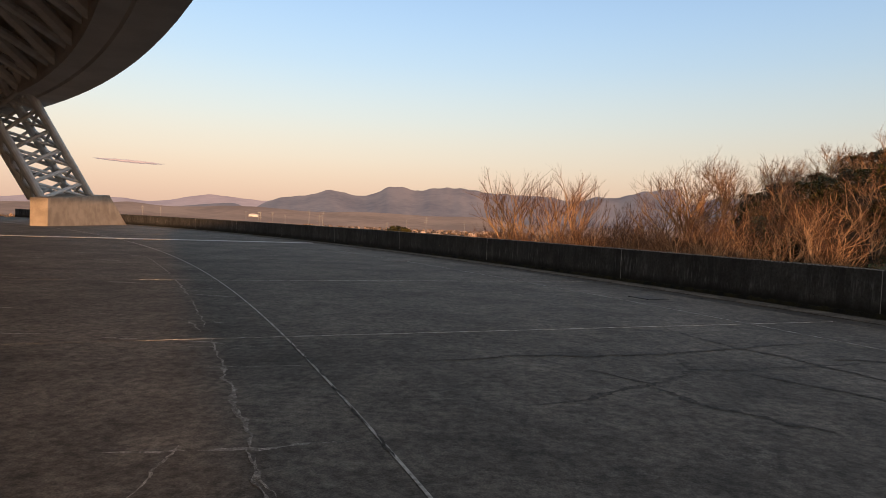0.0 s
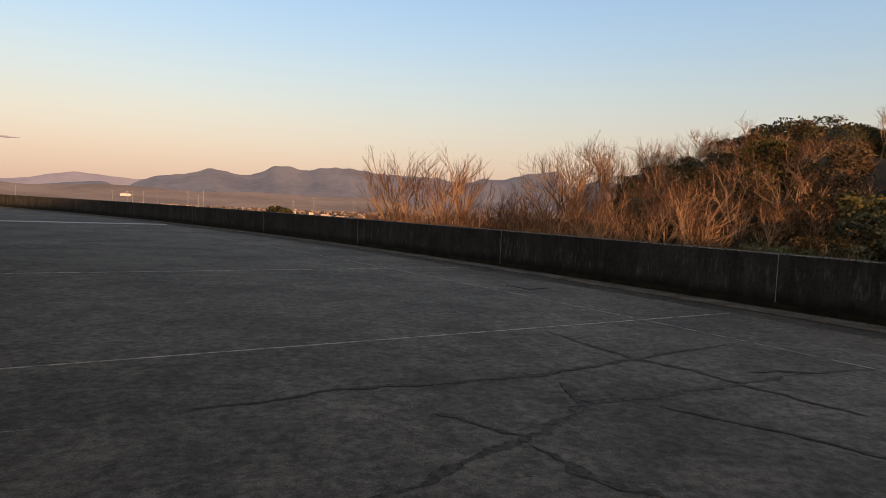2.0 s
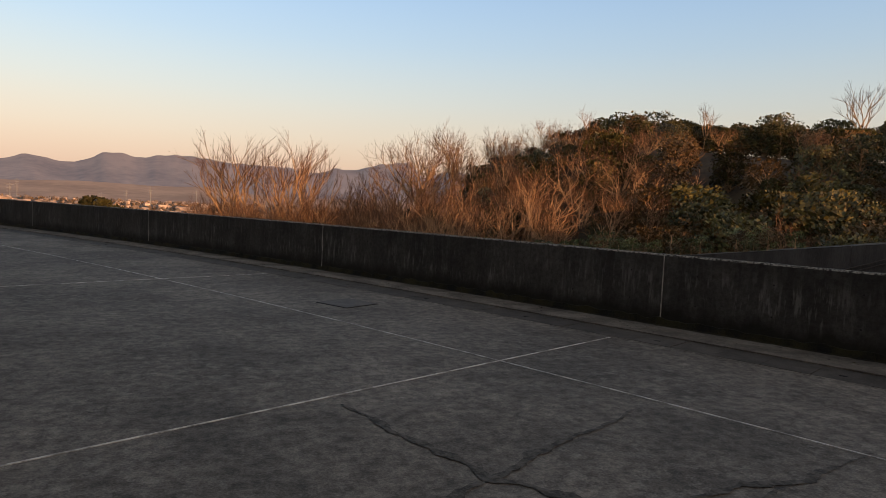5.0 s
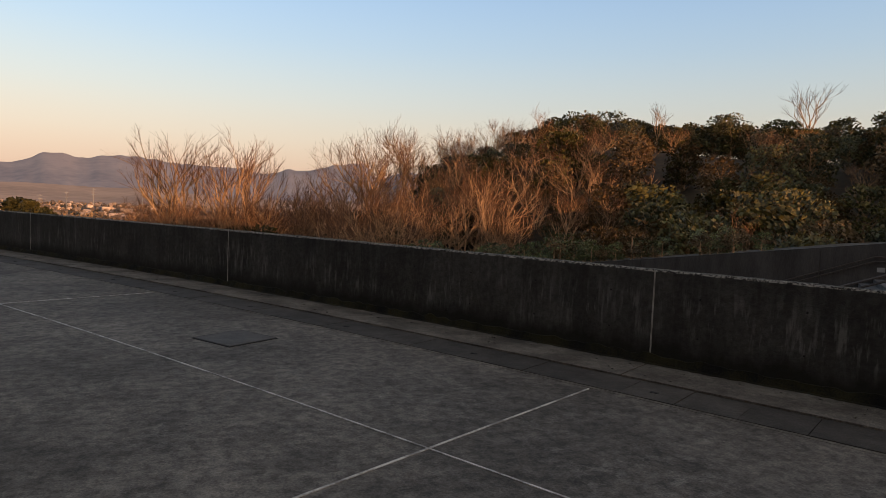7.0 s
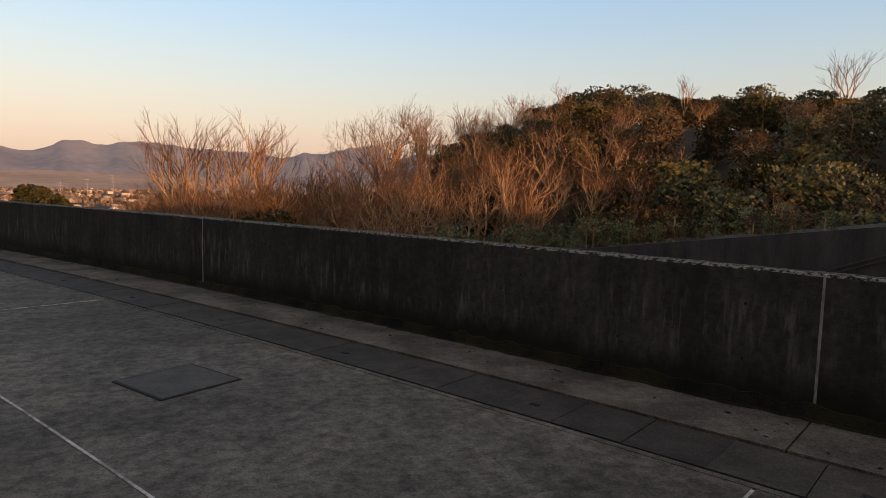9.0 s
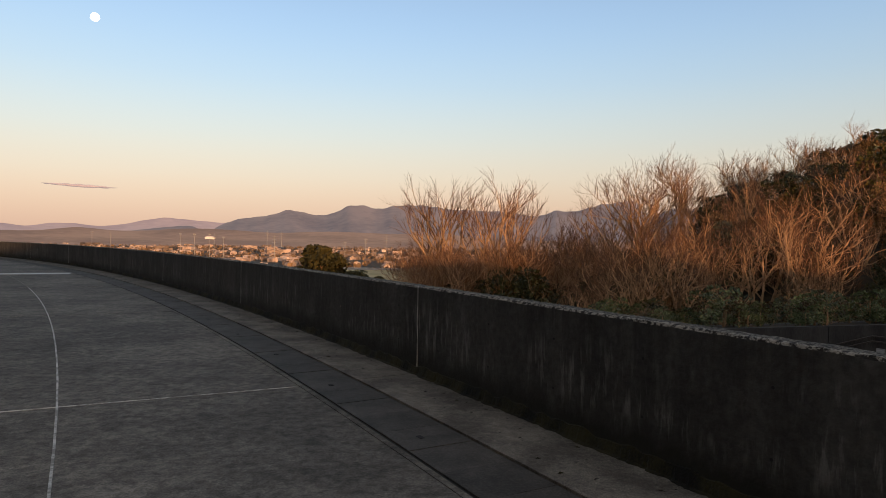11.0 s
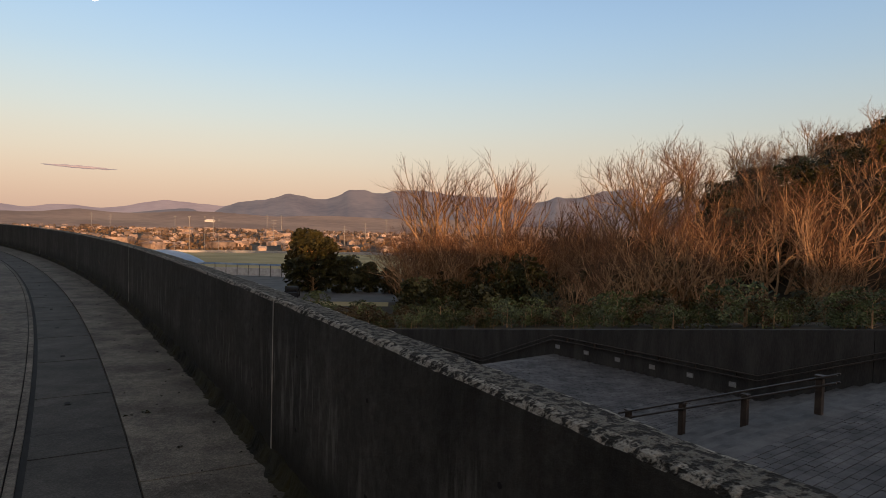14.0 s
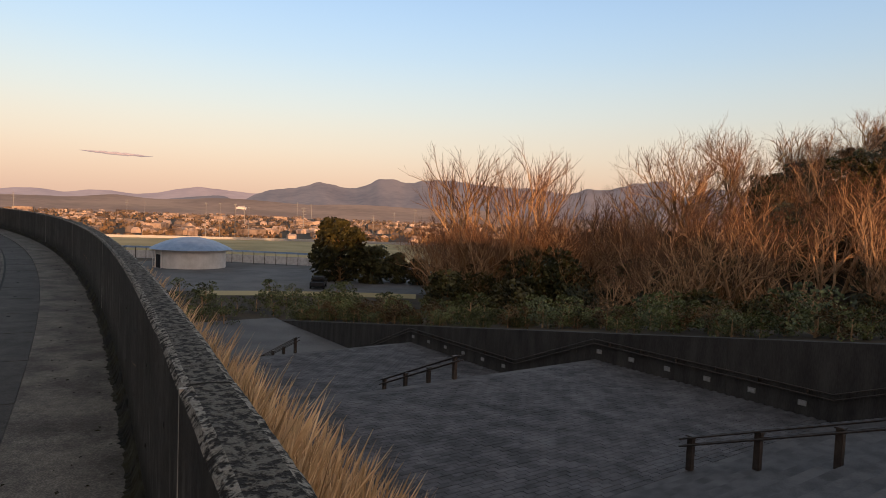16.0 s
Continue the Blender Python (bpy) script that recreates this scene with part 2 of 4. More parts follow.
M_LAMP = material("wall_light_plate", (0.24, 0.23, 0.215), (0.32, 0.31, 0.29), 6, 0.4, 0.0)
M_GROUND = material("hillside_soil", (0.022, 0.016, 0.009), (0.06, 0.041, 0.02), 0.25, 0.95, 0.6, 3)
M_BARK = material("bare_branch_bark", (0.24, 0.14, 0.07), (0.44, 0.27, 0.14), 3, 0.9, 0.3, 20, rnd=0.25)
M_TWIG = material("reddish_twigs", (0.08, 0.038, 0.019), (0.15, 0.074, 0.036), 2, 0.9, 0.0, 10, rnd=0.3)
M_OSIER = material("orange_twigs", (0.14, 0.06, 0.02), (0.25, 0.115, 0.038), 2, 0.9, 0.0, 10, rnd=0.25)
M_LEAF = material("evergreen_leaves", (0.022, 0.024, 0.008), (0.105, 0.085, 0.02), 0.8, 0.6, 0.0, 4, rnd=0.3, island=0.35)
M_DARKLEAF = material("dark_evergreen_leaves", (0.018, 0.02, 0.008), (0.082, 0.07, 0.019), 0.8, 0.6, 0.0, 4, rnd=0.2, island=0.35)
M_RUST = material("rusty_leaves", (0.06, 0.037, 0.013), (0.125, 0.072, 0.024), 0.8, 0.7, 0.0, 4, rnd=0.3, island=0.35)
M_BUSH = material("green_shrub_leaves", (0.04, 0.05, 0.016), (0.15, 0.16, 0.055), 1.5, 0.6, 0.0, 6, rnd=0.25, island=0.35)
M_GRASS = material("dry_grass", (0.42, 0.265, 0.13), (0.68, 0.48, 0.28), 3, 0.8, 0.0, 20, island=0.25)
M_FIELD = material("winter_turf", (0.25, 0.195, 0.085), (0.36, 0.285, 0.135), 0.08, 0.95, 0.1, 2)
M_LOT = material("parking_asphalt", (0.075, 0.072, 0.07), (0.12, 0.115, 0.11), 0.3, 0.9, 0.2, 10)
# paler tones and emission stand in for haze on both ranges
M_MTN = material("mountain_forest_haze_glow", (0.085, 0.074, 0.08), (0.13, 0.107, 0.105), 0.004, 1.0, 0.0, 0.03, glow=0.62)
M_MTN2 = material("far_mountain_haze_glow", (0.20, 0.15, 0.15), (0.25, 0.185, 0.175), 0.003, 1.0, 0.0, 0.02, glow=0.65)
M_HOUSE = material("town_wall", (0.12, 0.085, 0.065), (0.36, 0.265, 0.2), 0.05, 0.8, 0.0, 0.3, island=0.7)
M_WHITE = material("white_render", (0.5, 0.47, 0.43), (0.6, 0.57, 0.53), 1.0, 0.7, 0.1, 10)
M_BLUE = material("pale_blue_metal_roof", (0.15, 0.22, 0.33), (0.22, 0.30, 0.42), 1.0, 0.5, 0.0, 10)
# cloud's brightness is put in as emission over a dim base
M_CLOUD = material("thin_cloud", (0.21, 0.175, 0.175), (0.25, 0.205, 0.2), 0.01, 1.0, 0.0, 0.05, glow=1.0)


# ---- helpers ----
CX, CY = -117.1, -54.3          # centre of the round terrace
R_WALL = 140.0


def polar(r, deg, z=0.0):
    a = radians(deg)
    return Vector((CX + r * math.cos(a), CY + r * math.sin(a), z))


def uv_to_xy(u, v):
    return (-0.616 * u + 0.788 * v, 0.788 * u + 0.616 * v)


def smooth(a, b, x):
    t = min(1.0, max(0.0, (x - a) / (b - a)))
    return t * t * (3 - 2 * t)


def mesh_object(name, verts, faces, mat, parent=None, shade=False):
    me = bpy.data.meshes.new(name)
    me.from_pydata([tuple(v) for v in verts], [], faces)
    me.materials.append(mat)
    if shade:
        me.polygons.foreach_set("use_smooth", [True] * len(me.polygons))
    me.update()
    ob = new(name, me)
    if parent:
        ob.parent = parent
    return ob


def part(name, bm, mat, parent, label=""):
    me = bpy.data.meshes.new(name)
    bmesh.ops.recalc_face_normals(bm, faces=bm.faces)
    bm.to_mesh(me)
    bm.free()
    me.materials.append(mat)
    ob = new(name, me)
    ob.parent = parent
    if label:
        ob["label"] = label
    return ob


def thing(name, label, category, group="", kind="", at=(0, 0, 0), turn=0.0):
    ob = new(name)
    ob.empty_display_size = 0.2
    ob.matrix_world = pose(*at, 0, 0, turn)
    return tagged(ob, label, category, group, kind)


def box(bm, size, at=(0, 0, 0), turn=None, bevel=0.0):
    m = Matrix.Translation(at) @ (turn or Matrix()) @ Matrix.Diagonal((*size, 1))
    g = bmesh.ops.create_cube(bm, size=1, matrix=m)
    if bevel:
        edges = list({e for v in g["verts"] for e in v.link_edges})
        bmesh.ops.bevel(bm, geom=edges, offset=bevel, segments=1, affect="EDGES")
    return bm


def tube(bm, a, b, ra, rb=None, sides=8):
    a, b = Vector(a), Vector(b)
    rb = ra if rb is None else rb
    d = b - a
    m = Matrix.Translation((a + b) / 2) @ d.to_track_quat("Z", "Y").to_matrix().to_4x4()
    bmesh.ops.create_cone(bm, cap_ends=True, segments=sides, radius1=ra, radius2=rb, depth=d.length, matrix=m)
    return bm


# ---- ground ----
RISE, TREAD, STEPS = 0.173, 0.44, 10
FLIGHTS = (-1.05, 11.9, 24.85, 37.8)          # where each flight begins to go down


def plaza_z(u):
    """Level of the stepped walk at distance u along it."""
    z = -0.31
    for top in FLIGHTS:
        z -= RISE * min(STEPS, max(0, math.ceil((u - top) / TREAD - 1e-6)))
    return z


def wall_top(u):
    return 0.77 - 0.142 * u


def sector_z(x, y):
    d = math.hypot(x - 4, y - 12)
    th = math.degrees(math.atan2(x - 4, y - 12))
    plain = -8.0 - 2.0 * smooth(120, 150, d) - 18.0 * smooth(240, 420, d)
    if th < -90:
        th += 360
    w = smooth(8, 33, th) * (1 - smooth(178, 200, th))
    crest = 16.0 + 1.5 * smooth(28, 40, th) 
    # unseen end of the hill, added and cut steeply to shape the shadow
    past = 0.886 * (x + 2.3) + 0.463 * (y + 0.5)
    if y < 0:
        w *= smooth(-1.5, 1.5, past)
    # out of view, crest heights are set to shade the terrace
    crest += 0.4 * smooth(90, 115, th) - 4.2 * smooth(85, 105, th) * smooth(40, 54, past)
    hill = w * crest * smooth(28, 86, d) * (1 - smooth(110, 230, d))
    low = 2.0 * noise.noise((x * 0.03, y * 0.03, 0)) * smooth(30, 60, d) * w
    return plain + hill + low


def ground_z(x, y):
    r = math.hypot(x - CX, y - CY)
    if r < R_WALL + 0.12:
        return -0.9
    u, v = -0.616 * x + 0.788 * y, 0.788 * x + 0.616 * y
    far = sector_z(x, y)
    uc = min(max(u, -6.0), 50.0)
    if v < 16.9:
        out = r - R_WALL - 0.15
        s = out / (out + 16.9 - v)
        near = -0.05 + s * (plaza_z(uc) - 0.1)
    elif v < 34.6:
        near = plaza_z(uc) - 0.5
    else:
        s = smooth(34.6, 52, v)
        near = (wall_top(uc) - 0.15) * (1 - s) + far * s
    k = smooth(46, 62, u)
    k = max(k, smooth(8, 30, -6 - u))
    return near * (1 - k) + far * k


def build_ground():
    rings = [0.6 * 1.083 ** i for i in range(114)]
    n = 288
    verts, faces = [(4, 12, -0.9)], []
    for rr in rings:
        for j in range(n):
            a = 2 * math.pi * j / n
            x, y = 4 + rr * math.sin(a), 12 + rr * math.cos(a)
            verts.append((x, y, ground_z(x, y)))
    for j in range(n):
        faces.append((0, 1 + (j + 1) % n, 1 + j))
    for i in range(len(rings) - 1):
        for j in range(n):
            p, q = 1 + i * n + j, 1 + i * n + (j + 1) % n
            faces.append((p, q, q + n, p + n))
    ob = mesh_object("ground", verts, faces, M_GROUND, shade=True)
    return tagged(ob, "brown winter hillside and plain with dead leaves", "ground", kind="structure")


build_ground()


# ---- terrace ----
def joint_angle(k):
    return 27.06 + 3.135 * k


def on_line(k, r):
    """Angle at which joint line k meets the circle of radius r."""
    p = polar(138.46, joint_angle(k))
    phi = radians(25.2 + 0.6 * k)
    d = Vector((math.cos(phi), math.sin(phi), 0))
    q = p - Vector((CX, CY, 0))
    b = q.dot(d)
    s = -b + math.sqrt(max(0.0, b * b - q.length_squared + r * r))
    e = q + d * s
    return math.degrees(math.atan2(e.y, e.x))


def ring_piece(name, r1, r2, a1, a2, b1, b2, z0, z1, mat, parent, n=8, bevel=0.0):
    """A flat slab between two arcs; its ends run from angle a1 to b1 and from a2 to b2."""
    verts, faces = [], []
    for i in range(n + 1):
        t = i / n
        p, q = polar(r1, a1 + (a2 - a1) * t), polar(r2, b1 + (b2 - b1) * t)
        for w, z in ((p, z0), (q, z0), (q, z1), (p, z1)):
            verts.append((w.x, w.y, z))
    for i in range(n):
        k = 4 * i
        for j in range(4):
            faces.append((k + j, k + 4 + j, k + 4 + (j + 1) % 4, k + (j + 1) % 4))
    faces.append((0, 1, 2, 3))
    k = 4 * n
    faces.append((k + 3, k + 2, k + 1, k))
    return mesh_object(name, verts, faces, mat, parent)


floor = thing("floor", "worn grey concrete terrace with pale joints and filled cracks", "floor", kind="structure")
K0, K1 = -7, 12
ring_piece("floor_base", 60, 139.99, 0, 72, 0, 72, -0.5, -0.02, M_DARK, floor, 80)
RINGS = [(60, 104), (104, 120.3), (120.31, 128.35), (128.37, 136.48), (136.5, 138.63)]
for r1, r2 in RINGS:
    for k in range(K0, K1):
        g1, g2 = math.degrees(0.009 / r1), math.degrees(0.009 / r2)
        if r1 < 119:
            a = [joint_angle(k), joint_angle(k + 1)] * 2
        else:
            a = [on_line(k, r1) + g1, on_line(k + 1, r1) - g1, on_line(k, r2) + g2, on_line(k + 1, r2) - g2]
        ring_piece("slab", r1, r2, a[0], a[1], a[2], a[3], -0.1, 0.0, M_SLAB, floor, 6)
# pale sealant lines along the arcs and across them
for r in (128.36, 136.49):
    for k in range(K0, K1):
        wd = 0.013 if r < 130 else 0.009
        ring_piece("joint_seal", r - wd, r + wd, on_line(k, r) + 0.004, on_line(k + 1, r) - 0.004, on_line(k, r) + 0.004, on_line(k + 1, r) - 0.004, -0.05, 0.004, M_SEAL if r < 130 or k < 3 else M_OLDSEAL, floor, 6)
for k in range(K0 + 1, K1):
    r_in = 126.7 if k in (0, 1) else 131.0
    a, b = polar(r_in, on_line(k, r_in)), polar(138.6, on_line(k, 138.6))
    d = (b - a).normalized()
    s = Vector((-d.y, d.x, 0)) * (0.0085 if k < 2 else 0.006)
    bm = bmesh.new()
    quad = [a + s, a - s, b - s, b + s]
    top = [bm.verts.new((q.x, q.y, 0.005)) for q in quad]
    bot = [bm.verts.new((q.x, q.y, -0.04)) for q in quad]
    bm.faces.new(top)
    for i in range(4):
        bm.faces.new((top[i], bot[i], bot[(i + 1) % 4], top[(i + 1) % 4]))
    part("joint_seal", bm, M_SEAL if k in (0, 1) else M_OLDSEAL, floor)

# gutter, its lids, and the strip at the wall's foot
gutter = thing("gutter", "concrete drain channel covered with grey lids along the parapet", "gutter", kind="structure")
LID = math.degrees(0.5 / 138.95)
for k in range(K0, K1):
    ring_piece("gutter_kerb", 138.64, 138.69, joint_angle(k), joint_angle(k + 1), joint_angle(k), joint_angle(k + 1), -0.08, 0.0, M_SLAB, gutter, 6)
    ring_piece("foot_strip", 139.28, 139.995, joint_angle(k) + 0.003, joint_angle(k + 1) - 0.003, joint_angle(k) + 0.003, joint_angle(k + 1) - 0.003, -0.08, 0.012, M_CURB, gutter, 8)
lids = int((joint_angle(K1) - joint_angle(K0)) / LID)
for i in range(lids):
    a = joint_angle(K0) + i * LID
    g = 0.0007 if i % 3 else 0.0025
    ring_piece("lid", 138.728, 139.272, a + g, a + LID - g, a + g, a + LID - g, -0.07, -0.004 - 0.0012 * ((i * 7) % 3), M_LID, gutter, 1)
    if i % 4 == 1:
        # solid near-black piece paints the shade inside the slot
        ring_piece("lift_slot", 138.93, 138.97, a + 0.09, a + 0.12, a + 0.09, a + 0.12, -0.05, -0.001, M_DARK, gutter, 1)

# square cover in the floor
cover = thing("floor_cover", "square grey steel access cover set in the paving", "cover", at=(3.59, 11.56, 0), turn=32)
bm = box(bmesh.new(), (0.66, 0.66, 0.03), (0, 0, -0.008))
part("frame", bm, M_DARK, cover)
bm = box(bmesh.new(), (0.62, 0.62, 0.03), (0, 0, -0.004), bevel=0.004)
part("plate", bm, M_COVER, cover)


# ---- parapet wall ----
WALL_H, WALL_T = 1.0, 0.17
wall = thing("wall_parapet", "curved weathered concrete parapet with stained face and lichen top", "wall", kind="structure")


def wall_panel(k):
    n, rows = 200, 3
    g = math.degrees(0.008 / R_WALL)
    a1, a2 = joint_angle(k) + g, joint_angle(k + 1) - g
    verts, faces = [], []
    prof = [(0.0, -0.1)] + [(0.0, WALL_H * i / rows - 0.0) for i in range(rows)] + [(0.0, 0.982), (0.012, 0.997), (0.034, 1.003), (WALL_T / 2, 1.004), (WALL_T - 0.03, 1.003), (WALL_T - 0.01, 0.997), (WALL_T, 0.982), (WALL_T, 0.4), (WALL_T, -0.8)]
    m = len(prof)
    for i in range(n + 1):
        a = a1 + (a2 - a1) * i / n
        for j, (dr, z) in enumerate(prof):
            w = polar(R_WALL, a)
            rough = 0.004 * noise.noise((w.x * 2.5, w.y * 2.5, z * 3))
            chip = 0.006 * noise.noise((w.x * 4, w.y * 4, 5.0 + j)) + 0.006 * noise.noise((w.x * 17, w.y * 17, 2.0 + 3 * j)) if z > 0.98 else 0.0
            p = polar(R_WALL + dr + rough, a, z + chip)
            verts.append(p)
    for i in range(n):
        for j in range(m - 1):
            p = i * m + j
            faces.append((p, p + m, p + m + 1, p + 1))
    faces.append(tuple(range(m)))
    faces.append(tuple(reversed(range(n * m, n * m + m))))
    ob = mesh_object("wall_panel", verts, faces, M_WALL, wall)
    ob.data.materials.append(M_CAP)
    ob.data.materials.append(M_CRUST)
    for p in ob.data.polygons:
        dr = math.hypot(p.center.x - CX, p.center.y - CY) - R_WALL
        if p.center.z > 0.975:
            p.material_index = 2 if dr < 0.036 or dr > WALL_T - 0.034 else 1
    return ob


for k in range(K0, K1):
    wall_panel(k)
    g = math.degrees(0.009 / R_WALL)
    a = joint_angle(k)
    ring_piece("wall_joint", R_WALL - 0.002, R_WALL + WALL_T - 0.01, a - g, a + g, a - g, a + g, 0.0, 0.996, M_WALLSEAL, wall, 1)

# moss along the wall's foot; its near-black tone takes in the shade there
verts, faces = [], []
nm = 5200
for i in range(nm + 1):
    a = joint_angle(K0) + (joint_angle(K1) - joint_angle(K0)) * i / nm
    w = polar(R_WALL, a)
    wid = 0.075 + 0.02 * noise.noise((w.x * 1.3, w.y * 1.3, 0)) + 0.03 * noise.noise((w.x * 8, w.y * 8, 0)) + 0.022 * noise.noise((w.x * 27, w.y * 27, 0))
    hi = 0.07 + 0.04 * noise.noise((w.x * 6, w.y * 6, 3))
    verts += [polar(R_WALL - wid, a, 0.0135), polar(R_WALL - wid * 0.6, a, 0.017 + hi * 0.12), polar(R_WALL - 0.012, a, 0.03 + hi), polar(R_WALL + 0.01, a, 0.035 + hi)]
for i in range(nm):
    for j in range(3):
        p = 4 * i + j
        faces.append((p, p + 4, p + 5, p + 1))
tagged(mesh_object("moss_strip", verts, faces, M_SHADEMOSS), "dark damp moss along the foot of the parapet, shade in its tone", "moss", kind="stuff")


# ---- stadium: pedestal, strut, roof ----
def prism(name, low, high, z0, z1, mat, parent, label=""):
    """A block between a low and a high outline of the same number of corners."""
    n = len(low)
    verts = [(*p, z0) for p in low] + [(*p, z) for p, z in zip(high, z1)]
    faces = [tuple(reversed(range(n))), tuple(range(n, 2 * n))]
    faces += [(i, (i + 1) % n, n + (i + 1) % n, n + i) for i in range(n)]
    bm = bmesh.new()
    vs = [bm.verts.new(v) for v in verts]
    for f in faces:
        bm.faces.new([vs[i] for i in f])
    bmesh.ops.bevel(bm, geom=list(bm.edges), offset=0.03, segments=1, affect="EDGES")
    return part(name, bm, mat, parent, label)


pedestal = thing("strut_pedestal", "pale concrete pedestal block under a steel lattice strut", "pedestal", kind="structure")
prism("block", [(-34.0, 42.6), (-33.0, 43.2), (-34.9, 57.5), (-38.4, 56.5)], [(-34.0, 42.6), (-33.0, 43.2), (-34.7, 54.2), (-38.2, 53.4)], 0.0, (2.15, 2.15, 2.75, 2.75), M_PED, pedestal)

strut = thing("lattice_strut", "grey steel lattice strut leaning from its pedestal to the roof", "strut")
chords = []
for a, b in (((-34.5, 44.6, 2.1), (-35.9, 38.0, 11.6)), ((-35.2, 52.2, 2.4), (-31.0, 35.0, 12.2)), ((-37.2, 52.4, 2.4), (-32.8, 35.6, 12.2)), ((-35.6, 45.0, 2.1), (-37.2, 38.6, 11.6))):
    a, b = Vector(a), Vector(b)
    chords.append((a, b))
    part("chord", tube(bmesh.new(), a, b, 0.31, 0.31, 12), M_STEEL, strut)
BAYS = 8
for i in range(BAYS):
    t0, t1 = i / BAYS, (i + 1) / BAYS
    for c in range(4):
        (a, b), (a2, b2) = chords[c], chords[(c + 1) % 4]
        part("brace", tube(bmesh.new(), a.lerp(b, t0), a2.lerp(b2, t1), 0.16, 0.16, 7), M_STEEL, strut)
        part("brace", tube(bmesh.new(), a2.lerp(b2, t0), a.lerp(b, t1), 0.12, 0.12, 7), M_STEEL, strut)

roof = thing("stadium_roof", "huge round grey stadium roof with a dark underside and steel trusses", "roof", kind="structure")
# cross-section: the rim's lower edge, the sloping lining and the upper shell
PROFILE = [(128.8, 9.0), (127.1, 8.92), (127.0, 9.05), (126.0, 9.1), (125.9, 9.4), (125.7, 13.2), (100.0, 16.5), (60.0, 19.0), (60.0, 20.5), (100.0, 18.5), (122.0, 15.4), (127.6, 13.6), (128.9, 9.25)]


def roof_point(r, a, z):
    """A point of the roof, by its distance from the terrace's centre."""
    return polar(r + 0.15, a, z + 0.15)


verts, faces = [], []
na, npf = 180, len(PROFILE)
for i in range(na + 1):
    a = -70 + 230 * i / na
    for r, z in PROFILE:
        verts.append(roof_point(r, a, z))
for i in range(na):
    for j in range(npf):
        p, q = i * npf + j, i * npf + (j + 1) % npf
        faces.append((p, q, q + npf, p + npf))
mesh_object("roof_shell", verts, faces, M_ROOF, roof, shade=False)
for i in range(24):
    a = 22 + 2.6 * i
    part("roof_truss", tube(bmesh.new(), roof_point(126.0, a, 9.6), roof_point(119.5, a - 3.2, 13.4), 0.36, 0.36, 8), M_STEEL, roof)
    part("roof_truss", tube(bmesh.new(), roof_point(126.0, a + 0.9, 9.7), roof_point(117, a - 4.0, 12.2), 0.24, 0.24, 8), M_STEEL, roof)
    part("roof_truss", tube(bmesh.new(), roof_point(126.0, a, 9.6), roof_point(120.5, a + 1.5, 12.8), 0.16, 0.16, 8), M_STEEL, roof)
for r, z, w in ((119.0, 10.1, 0.22), (110.0, 10.9, 0.3)):
    for i in range(18):
        a = 20 + 4 * i
        part("roof_ring", tube(bmesh.new(), roof_point(r, a, z), roof_point(r, a + 4, z), w, w, 8), M_STEEL, roof)
stand = thing("wall_stand", "plain grey concrete wall closing the stadium stands", "wall", kind="structure")
ring_piece("stand_wall", 96, 97, -70, 160, -70, 160, -0.3, 18.0, M_STAIRWALL, stand, 90)

# pale expansion plate across the terrace
plate = thing("expansion_plate", "pale galvanised expansion cover plate across the terrace floor", "cover", kind="structure")
a, b = Vector((-10.3, 34.0, 0)), Vector((-31.0, 23.6, 0))
d = (b - a).normalized()
s = Vector((-d.y, d.x, 0)) * 0.38
for i in range(10):
    p, q = a.lerp(b, i / 10) + d * 0.01, a.lerp(b, (i + 1) / 10) - d * 0.01
    bm = bmesh.new()
    vs = [bm.verts.new(w) for w in (p - s, q - s, q + s, p + s)]
    bm.faces.new(vs)
    g = bmesh.ops.extrude_face_region(bm, geom=list(bm.faces))
    bmesh.ops.translate(bm, verts=[v for v in g["geom"] if isinstance(v, bmesh.types.BMVert)], vec=(0, 0, 0.012))
    part("plate", bm, M_PLATE, plate)


# ---- stepped walk below the parapet ----
V0, V1 = 16.9, 31.7
walkway = thing("stepped_walk", "grey paved landings and stone steps going down beside the parapet", "steps", kind="structure")


def uv_block(name, u0, u1, v0, v1, z0, z1, mat, parent, label=""):
    pts = [uv_to_xy(u0, v0), uv_to_xy(u0, v1), uv_to_xy(u1, v1), uv_to_xy(u1, v0)]
    bm = bmesh.new()
    vs = [bm.verts.new((*p, z)) for z in (z0, z1) for p in pts]
    for f in ((0, 1, 2, 3), (7, 6, 5, 4), (0, 4, 5, 1), (1, 5, 6, 2), (2, 6, 7, 3), (3, 7, 4, 0)):
        bm.faces.new([vs[i] for i in f])
    return part(name, bm, mat, parent, label)


M_STEP = material("grey_stone_step", (0.052, 0.05, 0.05), (0.1, 0.096, 0.095), 2.0, 0.85, 0.3, 40, rnd=0.1)
for i, top in enumerate(FLIGHTS):
    z = -0.31 - RISE * STEPS * i
    for s in range(STEPS):
        uv_block("step", top + s * TREAD, top + (s + 1) * TREAD - 0.004, V0, V1, z - RISE * (s + 1) - 0.3, z - RISE * (s + 1), M_STEP, walkway)
    u0 = -12.0 if i == 0 else FLIGHTS[i - 1] + STEPS * TREAD
    uv_block("landing", u0, top - 0.3, V0, V1, z - 0.4, z - 0.03, M_LOT, walkway)
    uv_block("nosing", top - 0.3, top - 0.002, V0, V1, z - 0.4, z, M_STEP, walkway)
uv_block("landing", FLIGHTS[3] + STEPS * TREAD, 58.0, V0, V1, -7.6, -7.26, M_LOT, walkway)

